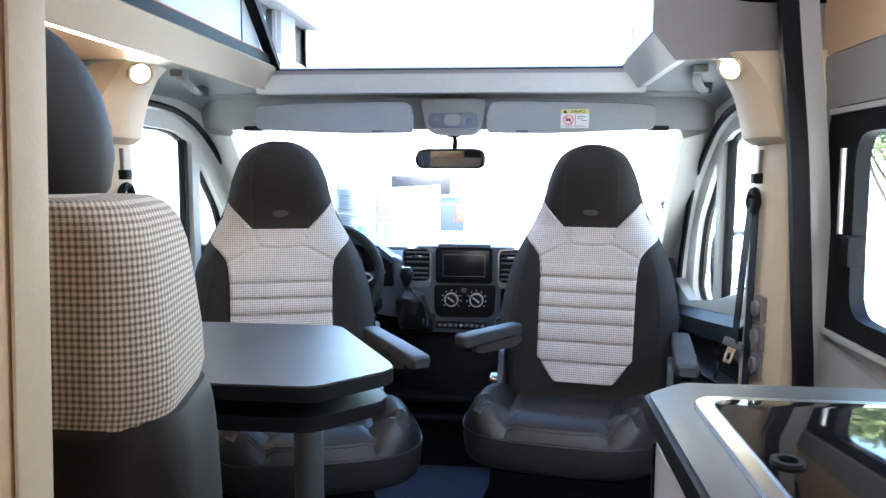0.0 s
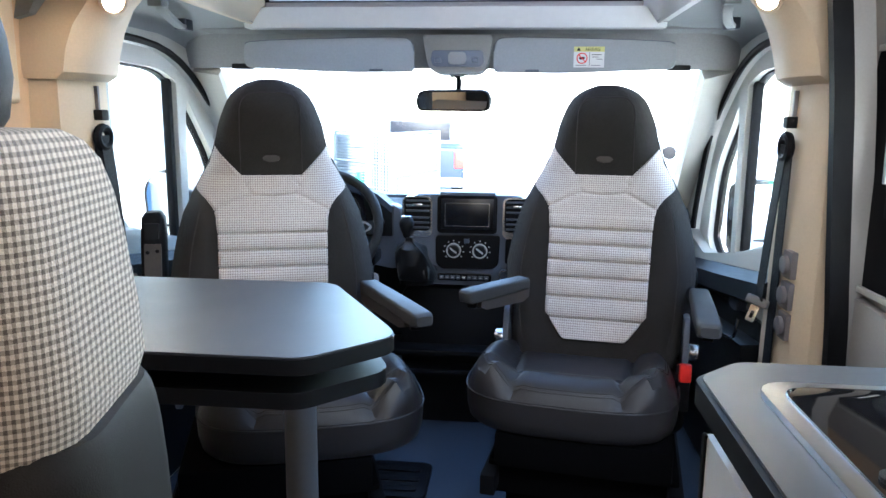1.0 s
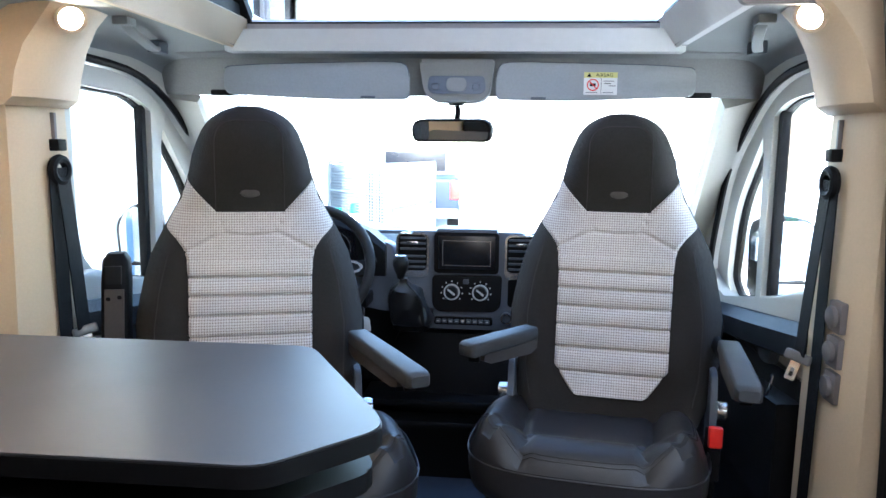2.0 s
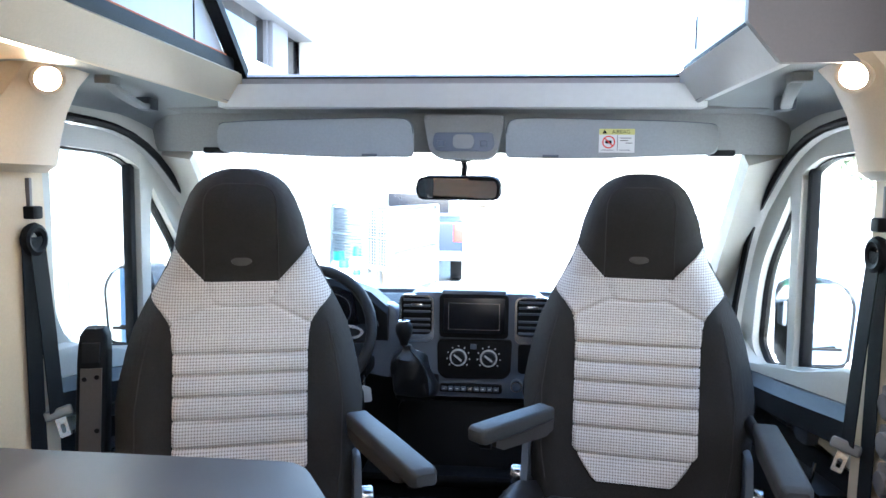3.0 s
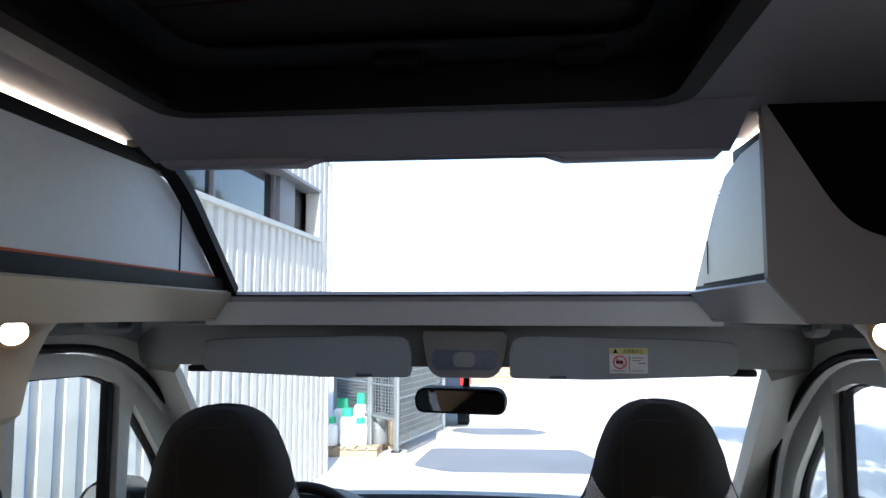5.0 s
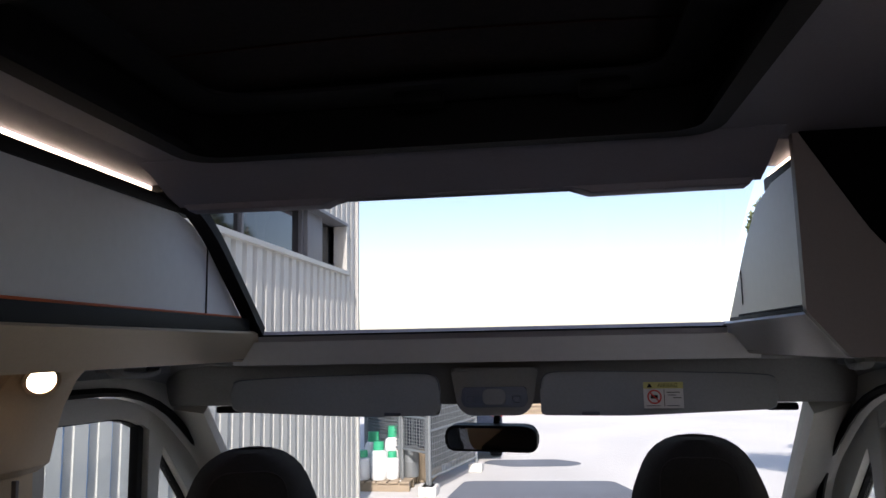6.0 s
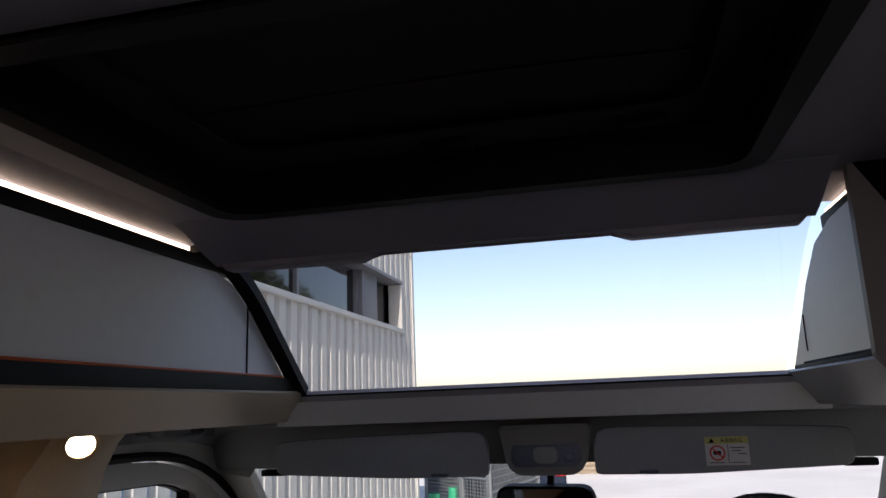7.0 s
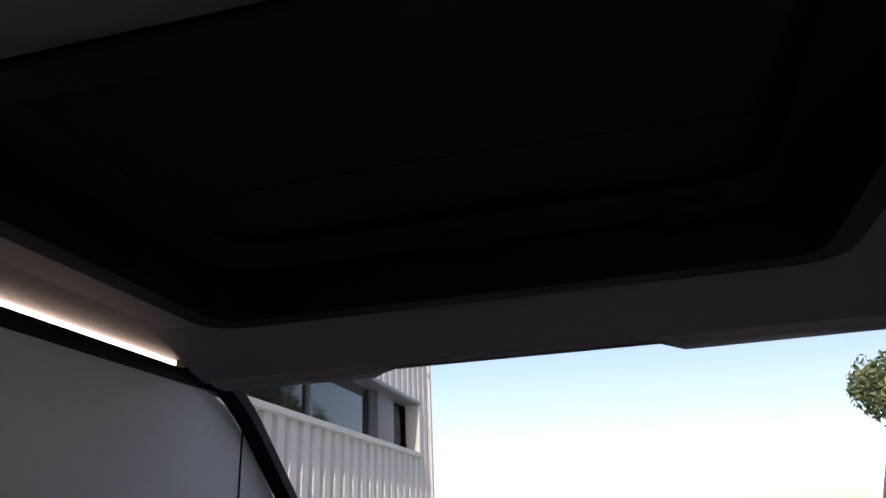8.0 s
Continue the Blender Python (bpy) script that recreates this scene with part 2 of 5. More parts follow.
def ring(outer, inner, axis, a, b, bm=None):
    """A flat frame with thickness, between two outlines with the same number of points."""
    bm = bm or bmesh.new()
    n = len(outer)
    loops = [[bm.verts.new(AX[axis](d, p)) for p in o] for o, d in ((outer, a), (inner, a), (inner, b), (outer, b))]
    for i in range(4):
        p, q = loops[i], loops[(i + 1) % 4]
        for k in range(n):
            bm.faces.new((p[k], p[(k + 1) % n], q[(k + 1) % n], q[k]))
    return bm


def loft(rows, closed=True, caps=True, bm=None):
    bm = bm or bmesh.new()
    vs = [[bm.verts.new(p) for p in row] for row in rows]
    n = len(rows[0])
    for p, q in zip(vs, vs[1:]):
        for k in range(n if closed else n - 1):
            bm.faces.new((p[k], p[(k + 1) % n], q[(k + 1) % n], q[k]))
    if caps and closed:
        bm.faces.new(vs[0])
        bm.faces.new(vs[-1])
    return bm


def smooth_path(pts, steps=6):
    """Catmull-Rom through the points."""
    ps = [Vector(p) for p in pts]
    ps = [2 * ps[0] - ps[1]] + ps + [2 * ps[-1] - ps[-2]]
    out = []
    for a, b, c, d in zip(ps, ps[1:], ps[2:], ps[3:]):
        for k in range(steps):
            t = k / steps
            out.append(0.5 * (2 * b + (c - a) * t + (2 * a - 5 * b + 4 * c - d) * t * t + (3 * b - a - 3 * c + d) * t**3))
    return out + [ps[-2]]


def sweep(path, shape, up=(0, 0, 1), bm=None, closed=False):
    """A cross-section (side, up) carried along a path."""
    ps = [Vector(p) for p in path]
    rows = []
    for k, p in enumerate(ps):
        nxt, prv = ps[(k + 1) % len(ps)] if closed or k + 1 < len(ps) else p, ps[k - 1] if closed or k else p
        d = (nxt - prv).normalized()
        side = d.cross(Vector(up))
        side = side.normalized() if side.length > 1e-4 else Vector((1, 0, 0))
        top = side.cross(d).normalized()
        rows.append([p + side * a + top * b for a, b in shape])
    if closed:
        rows.append(rows[0])
    return loft(rows, caps=not closed, bm=bm)


def circle(r, n=10, ry=None):
    return [(r * math.cos(2 * math.pi * k / n), (ry or r) * math.sin(2 * math.pi * k / n)) for k in range(n)]


def tube(path, r, n=10, bm=None, closed=False, up=(0, 0, 1)):
    return sweep(path, circle(r, n), up, bm, closed)


def disc(c, r, depth, axis="y", n=28, bevel=0.0, bm=None):
    c = Vector(c)
    i = "xyz".index(axis)
    j, k = [q for q in range(3) if q != i]
    pts = [(c[j] + r * math.cos(2 * math.pi * a / n), c[k] + r * math.sin(2 * math.pi * a / n)) for a in range(n)]
    return prism(pts, axis, c[i], c[i] + depth, bevel, 2, bm)


def round_rect(x0, x1, y0, y1, r, n=6):
    out = []
    for cx, cy, a in ((x1 - r, y1 - r, 0), (x0 + r, y1 - r, 90), (x0 + r, y0 + r, 180), (x1 - r, y0 + r, 270)):
        out += [(cx + r * math.cos(radians(a + 90 * k / n)), cy + r * math.sin(radians(a + 90 * k / n))) for k in range(n + 1)]
    return out


def rounded(pts, r, n=5):
    """A polygon with its corners rounded by r (one value, or one for each corner)."""
    out = []
    for k, p in enumerate(pts):
        rr = r[k] if isinstance(r, (list, tuple)) else r
        p, a, b = Vector(p), Vector(pts[k - 1]), Vector(pts[(k + 1) % len(pts)])
        da, db = min(rr, (a - p).length * 0.45), min(rr, (b - p).length * 0.45)
        s, e = p + (a - p).normalized() * da, p + (b - p).normalized() * db
        for j in range(n + 1):
            t = j / n
            out.append(tuple((1 - t) ** 2 * s + 2 * t * (1 - t) * p + t * t * e))
    return out


# ---- van shell ----
def structure(name, bm, material, label, category="wall", smooth=True):
    return part(name, bm, material, None, label, smooth, "structure", category)


floor = structure("floor", box(-0.9, 0.9, -1.8, 3.0, -0.05, 0.0), FLOOR, "dark rubber floor mat in the van cab", "floor")
hatch = part("hatch", prism(rounded([(-0.25, 2.02), (-0.04, 2.02), (-0.04, 2.24), (-0.25, 2.24)], 0.03), "z", 0.001, 0.012, 0.003), PLASTIC, floor, "ribbed floor hatch cover")
for k in range(3):
    part("rib", prism(rounded([(-0.22, 2.05 + 0.06 * k), (-0.07, 2.05 + 0.06 * k), (-0.07, 2.08 + 0.06 * k), (-0.22, 2.08 + 0.06 * k)], 0.012), "z", 0.012, 0.017, 0.002), PLASTIC, hatch)

# rear living area walls, x outside 0.88
structure("wall_left", box(-0.94, -0.88, -1.8, 1.80, 0.0, 1.40), CREAM_BOARD, "cream laminate side wall of the living area")
structure("wall_left_upper", box(-0.94, -0.60, -1.8, 1.80, 1.40, 1.80), CREAM_BOARD, "cream laminate upper side wall")
structure("wall_right_upper", box(0.88, 0.97, -1.8, 1.80, 1.362, 1.80), CREAM_BOARD, "cream laminate upper side wall")
structure("wall_firewall", box(-0.90, 0.90, 2.92, 2.96, -0.05, 0.765), BLACK, "black bulkhead below the windscreen")
# plain rear wall, out of view, added to block the sun
structure("wall_back", box(-0.95, 0.95, -1.86, -1.80, -0.05, 1.84), CREAM_BOARD, "unseen cream rear wall added to keep the sun out")
soffit = structure("trim_soffit", box(-0.88, -0.576, -1.2, 1.60, 1.366, 1.398, 0.002), CREAM_BOARD, "cream soffit under the side ledge", "trim")
under = thing("led_strip", "warm white light strip along the lower lip of the cream ledge", "light strip", group="ceiling light strips")
part("diffuser", box(-0.600, -0.584, -1.0, 1.58, 1.3605, 1.3635, 0.001), LED, under, "glowing warm diffuser")
structure("trim_wall_pad", box(-0.882, -0.852, 0.9, 1.565, 1.12, 1.362, 0.012, 3), CREAM, "cream padded wall panel under the soffit", "panel")

# ceiling with the roof window recess, and the roof over it
rec_o, rec_i = rounded([(-0.60, -1.8), (0.90, -1.8), (0.90, 1.72), (-0.60, 1.72)], 0.001), rounded([(-0.40, 1.03), (0.40, 1.03), (0.40, 1.60), (-0.40, 1.60)], 0.06)
ceiling = structure("ceiling", ring(rec_o, rec_i, "z", 1.690, 1.76), ROOF_GREY, "grey moulded ceiling frame round a roof window", "ceiling")
structure("roof", box(-0.95, 0.95, -1.8, 1.80, 1.84, 1.88), WHITE_BOARD, "white outer roof skin over the van", "roof")


def side_shell(s, n):
    """One side of the cab: cove, ledge, door opening, pillars. s: -1 left, 1 right."""
    def X(v):
        return s * v
    # body side with the door aperture
    out = [(1.74, -0.05), (2.95, -0.05), (2.95, 0.75), (2.78, 0.98), (2.40, 1.34), (1.74, 1.34)]
    inn = [(1.80, 0.05), (2.72, 0.05), (2.74, 0.75), (2.60, 1.06), (2.26, 1.295), (1.80, 1.305)]
    o = rounded(out, 0.02)
    i = rounded(inn, [0.05, 0.05, 0.1, 0.12, 0.3, 0.05])
    structure(f"wall_cab_{n}", ring(o, i, "x", X(0.835), X(0.90)), TRIM, "light grey cab side panel round the door opening")
    path = [(X(0.832), a, b) for a, b in i]
    structure(f"trim_seal_{n}", sweep(path, circle(0.010, 8), (1, 0, 0), closed=True), BLACK, "black rubber door seal", "seal")
    # cove between the door top and the roof ledge
    rows = []
    for y in np.linspace(1.60 if s < 0 else 1.668, 2.52, 16):
        f = max(0.0, (y - 2.15) / 0.27) ** 1.4
        drop = 0.045 * f
        prof = [(0.845, 1.31 - drop * 1.8), (0.843, 1.315 - drop), (0.825, 1.345 - drop), (0.79, 1.362 - drop), (0.74, 1.368 - drop), (0.68, 1.368 - drop), (0.57, 1.366 - drop * 0.4)]
        back = [(0.57, 1.39), (0.86, 1.39), (0.88, 1.30)]
        rows.append([(X(px), y, pz) for px, pz in prof + back])
    structure(f"trim_cove_{n}", loft(rows), HEADLINER, "grey moulded headliner beside the roof opening", "headliner")
    # slanting ledge along the roof opening
    pr = [(X(0.53), 1.43), (X(0.522), 1.424), (X(0.575), 1.360), (X(0.581), 1.360), (X(0.582), 1.3645), (X(0.60), 1.3645), (X(0.62), 1.43)]
    structure(f"trim_ledge_{n}", prism(pr, "y", -1.2 if s < 0 else 1.668, 2.23, 0.001), WHITE_BOARD if s > 0 else CREAM, "pale slanting ledge along the roof opening", "trim")
    # flank panel of the roof dome with black base strip
    ys = 1.0 if s < 0 else 1.60
    f = 0.022 if s > 0 else 0.0
    outline = [(-1.2 if s < 0 else 1.668, 1.432), (2.16 + f, 1.432), (1.99 + f, 1.572 + f * 0.2), (1.90 + f, 1.632), (1.82, 1.652), (-1.2 if s < 0 else 1.668, 1.655)]
    wall = structure(f"wall_dome_{n}", prism(outline, "x", X(0.545 if s < 0 else 0.533), X(0.60)), WHITE_BOARD, "smooth grey-white side panel of the roof dome")
    part("base_strip", box(min(X(0.528), X(0.560)), max(X(0.528), X(0.560)), -1.2 if s < 0 else 1.668, 2.14 + f, 1.425, 1.458 if s < 0 else 1.436, 0.003), BLACK, wall, "black strip along the foot")
    part("piping", tube([(X(0.534), -1.2 if s < 0 else 1.668, 1.462 if s < 0 else 1.438), (X(0.534), 2.10, 1.460 if s < 0 else 1.438)], 0.0025, 6), ORANGE if s < 0 else BLACK, wall, "thin orange piping")
    part("joint", box(min(X(0.543 if s < 0 else 0.5315), X(0.5455)), max(X(0.543 if s < 0 else 0.5315), X(0.5455)), 1.952 if s < 0 else 2.060, 1.956 if s < 0 else 2.062, 1.458, 1.60 if s < 0 else 1.525), BLACK, wall, "dark joint between the panels")
    # dark curved rim where the flank meets the glazing
    rim = smooth_path([(X(0.528), 2.185, 1.428), (X(0.528), 2.05, 1.535), (X(0.528), 1.93, 1.625), (X(0.53), 1.84, 1.668), (X(0.535), 1.74, 1.682)], 5)
    if s > 0:
        rim = [Vector((0.549, p[1] - 0.020, p[2] - 0.015)) for p in rim]
    structure(f"trim_rim_{n}", sweep(rim, [(-0.011, -0.016), (0.011, -0.016), (0.011, 0.016), (-0.011, 0.016)] if s < 0 else [(-0.003, -0.008), (0.003, -0.008), (0.003, 0.004), (-0.003, 0.004)], (1, 0, 0)), BLACK, "black curved rim of the roof glazing", "trim")
    # ceiling border with the light strip
    y0 = -1.2 if s < 0 else 1.668
    structure(f"trim_border_{n}", prism([(X(0.60), 1.684), (X(0.60), 1.735), (X(0.42), 1.735), (X(0.42), 1.700), (X(0.47), 1.690), (X(0.55), 1.684)], "y", y0, 1.84, 0.004), ROOF_GREY, "grey ceiling border above the light strip", "trim")
    strip = thing("led_strip", "warm white light strip under the ceiling border", "light strip", group="ceiling light strips")
    part("diffuser", box(min(X(0.548), X(0.566)), max(X(0.548), X(0.566)), y0, 1.89, 1.673, 1.683, 0.002), LED_ROOF, strip, "glowing warm diffuser")
    part("channel", box(min(X(0.540), X(0.60)), max(X(0.540), X(0.60)), y0, 1.89, 1.650, 1.6725, 0.002), BLACK, strip, "black aluminium channel")


side_shell(-1, 1)
side_shell(1, 2)

# front beam of the roof opening
beam = structure("trim_beam", prism([(2.190, 1.404), (2.212, 1.350), (2.26, 1.350), (2.26, 1.404)], "x", -0.60, 0.60, 0.003), WHITE_BOARD, "pale cross beam below the roof glazing", "trim")
part("glazing_rail", prism([(2.194, 1.4045), (2.189, 1.416), (2.197, 1.4285), (2.25, 1.4285), (2.25, 1.4045)], "x", -0.53, 0.53, 0.002), ROOF_RAIL, beam, "grey rail under the glass")
part("rail_groove", box(-0.528, 0.528, 2.1855, 2.195, 1.4165, 1.4205), BLACK, beam, "black rubber bead")
# header over the windscreen
hd = [(2.262, 1.352), (2.315, 1.345), (2.345, 1.262), (2.36, 1.245), (2.42, 1.26), (2.40, 1.40), (2.262, 1.40)]
structure("trim_header", prism(hd, "x", -0.84, 0.84, 0.004), HEADER, "grey headliner over the windscreen", "headliner")

# roof glazing
g = bmesh.new()
rows = [[(x, y, z) for x in np.linspace(-0.525, 0.525, 12)] for y, z in ((2.225, 1.429), (2.06, 1.56), (1.95, 1.635), (1.86, 1.685), (1.74, 1.715))]
loft(rows, closed=False, bm=g)
pane = structure("window_1", g, SKY_GLASS, "clear acrylic panorama window over the cab", "window")
pane.visible_shadow = False

# hood: ceiling lip over the glazing, shallower in its middle
lip = [(-0.500, 1.660), (-0.475, 1.634), (-0.225, 1.632), (-0.195, 1.648), (0.195, 1.648), (0.225, 1.632), (0.475, 1.634), (0.500, 1.660), (0.505, 1.72), (-0.505, 1.72)]
structure("trim_hood", prism(lip, "y", 1.735, 1.775, 0.004), ROOF_GREY, "grey lip of the ceiling above the glazing", "trim")
structure("trim_hood_slope", loft([[(x, 1.602, 1.689), (x, 1.64, 1.680), (x, 1.70, 1.655), (x, 1.745, 1.642), (x, 1.745, 1.72), (x, 1.602, 1.72)] for x in np.linspace(-0.495, 0.495, 8)]), ROOF_GREY, "grey sloping ceiling band", "trim")

# roof window in the ceiling, closed with its dark blind
hole = rounded([(-0.40, 1.03), (0.40, 1.03), (0.40, 1.60), (-0.40, 1.60)], 0.06)
hole_in = rounded([(-0.37, 1.06), (0.37, 1.06), (0.37, 1.57), (-0.37, 1.57)], 0.05)
rw = structure("window_2", ring(rounded([(-0.42, 1.01), (0.42, 1.01), (0.42, 1.62), (-0.42, 1.62)], 0.07), hole_in, "z", 1.755, 1.839), BLACK, "dark roof window with a closed blind", "window")
part("seal", ring(hole, hole_in, "z", 1.680, 1.692), BLACK, rw, "black rubber seal")
part("liner", ring(hole, [((x * 0.992), (y - 1.315) * 0.992 + 1.315) for x, y in hole], "z", 1.686, 1.757), BLACK, rw, "black inner liner")
inner_step = rounded([(-0.315, 1.115), (0.315, 1.115), (0.315, 1.500), (-0.315, 1.500)], 0.06)
part("inner_frame", ring(hole_in, inner_step, "z", 1.748, 1.754), STEP, rw, "dark slate inner frame")
bl = bmesh.new()
loft([[(x, y, 1.768 + 0.010 * math.cos(x * 4.0) + 0.004 * math.sin(y * 19.0)) for x in np.linspace(-0.35, 0.35, 16)] for y in np.linspace(1.08, 1.53, 16)], closed=False, bm=bl)
blind = part("blind", bl, BLIND, rw, "closed dark cloth blind")
part("stitching", tube([(x, 1.40, 1.766 + 0.010 * math.cos(x * 4.0) + 0.004 * math.sin(1.40 * 19.0)) for x in np.linspace(-0.33, 0.33, 20)], 0.0016, 5), RED_THREAD, blind, "thin dark red stitching")
for x in (-0.02, 0.24):
    part("catch", box(x - 0.035, x + 0.035, 1.515, 1.55, 1.728, 1.7475, 0.006), BLACK, rw, "black window catch")

# frame added out of view, only to go round the overhead fill lamp
structure("fill_frame", ring(round_rect(0.04, 0.66, 0.36, 0.80, 0.04), round_rect(0.07, 0.63, 0.39, 0.77, 0.03), "z", 1.672, 1.689), TRIM, "unseen white frame added round the overhead fill lamp", "window")

# windscreen, curved in plan
def screen_point(u, v):
    """u across -1..1, v from the top 0 to the base 1."""
    x = u * (0.745 + 0.03 * v)
    y = 2.372 + 0.50 * v + 0.10 * (0.4 + 0.6 * v) * (1 - u * u)
    z = 1.25 - 0.47 * v
    return x, y, z


wsb = bmesh.new()
loft([[screen_point(u, v) for u in np.linspace(-1, 1, 17)] for v in np.linspace(-0.06, 1.05, 9)], closed=False, bm=wsb)
ws = structure("window_3", wsb, GLASS, "clear curved windscreen", "windscreen")
ws.visible_shadow = False
for s in (-1, 1):
    edge = [Vector(screen_point(s, v)) for v in np.linspace(0.02, 1.1, 8)]
    structure(f"trim_pillar_{(s + 3) // 2}", sweep([e + Vector((s * 0.045, 0, 0)) for e in edge], [(-0.045, -0.012), (-0.02, -0.03), (0.045, -0.035), (0.05, 0.02), (-0.045, 0.012)], (s * 0.2, -0.6, -0.7)), TRIM, "light grey windscreen pillar trim", "pillar")


def cab_door(s, n):
    def X(v):
        return s * v
    door = thing(f"door_{n}", "grey cab door with black lower card, closed", "door", kind="structure")
    outer = rounded([(1.815, 0.60), (2.70, 0.60), (2.715, 0.75), (2.585, 1.045), (2.25, 1.283), (1.815, 1.292)], [0.02, 0.02, 0.08, 0.12, 0.3, 0.05], 6)
    inner = rounded([(1.905, 0.795), (2.53, 0.665), (2.60, 0.71), (2.565, 0.93), (2.27, 1.230), (1.90, 1.240)], [0.12, 0.03, 0.03, 0.1, 0.14, 0.03], 6)
    part("frame", ring(outer, inner, "x", X(0.850), X(0.895)), TRIM, door, "light grey door frame")
    outer2 = [((a - 2.2) * 0.985 + 2.2, (b - 0.95) * 0.985 + 0.95) for a, b in inner]
    part("window_seal", ring(inner, outer2, "x", X(0.868), X(0.89)), BLACK, door, "black window seal")
    part("divider", box(min(X(0.860), X(0.885)), max(X(0.860), X(0.885)), 2.252, 2.276, 0.70, 1.235, 0.005), BLACK, door, "black window guide post")
    part("divider_trim", prism([(2.282, 0.69), (2.325, 0.68), (2.330, 1.10), (2.37, 1.185), (2.30, 1.23), (2.282, 1.23)], "x", X(0.848), X(0.885), 0.005), TRIM, door, "grey quarter light post")
    gl = prism(inner, "x", X(0.874), X(0.878))
    p = part("pane", gl, GLASS, door, "clear door window", smooth=False)
    p.visible_shadow = False
    # inner card: sill, then black armrest shelf and pocket
    sill = [(1.80, 0.60), (2.72, 0.55), (2.72, 0.72), (2.50, 0.665), (2.15, 0.735), (1.93, 0.80), (1.82, 0.80)]
    part("sill", prism(sill, "x", X(0.815), X(0.86), 0.008), TRIM, door, "light grey window sill")
    rows = []
    for y in np.linspace(1.80, 2.66, 14):
        t = (y - 1.80) / 0.86
        top = 0.735 - 0.115 * t
        out = 0.765 + 0.03 * abs(t - 0.4)
        rows.append([(X(0.845), y, top + 0.01), (X(out + 0.03), y, top + 0.012), (X(out), y, top - 0.012), (X(out), y, top - 0.06), (X(out + 0.03), y, top - 0.075), (X(0.845), y, top - 0.08)])
    part("armrest", loft(rows), PLASTIC, door, "black padded armrest shelf")
    part("card", box(min(X(0.815), X(0.86)), max(X(0.815), X(0.86)), 1.80, 2.72, 0.02, 0.62, 0.01), PLASTIC, door, "black lower door card")
    part("pocket", prism([(1.86, 0.30), (2.55, 0.30), (2.55, 0.50), (1.86, 0.56)], "x", X(0.755), X(0.82), 0.012), PLASTIC, door, "black door pocket")
    part("pocket_edge", tube(smooth_path([(X(0.752), 1.88, 0.62), (X(0.752), 1.93, 0.555), (X(0.752), 2.2, 0.53), (X(0.752), 2.5, 0.50)], 4), 0.004, 6), CHROME, door, "bright pocket edge")
    part("pull", prism(rounded([(2.02, 0.60), (2.10, 0.60), (2.10, 0.70), (2.02, 0.70)], 0.02), "x", X(0.79), X(0.815), 0.005), PLASTIC_GREY, door, "grey door pull")
    return door


cab_door(-1, 1)
cab_door(1, 2)


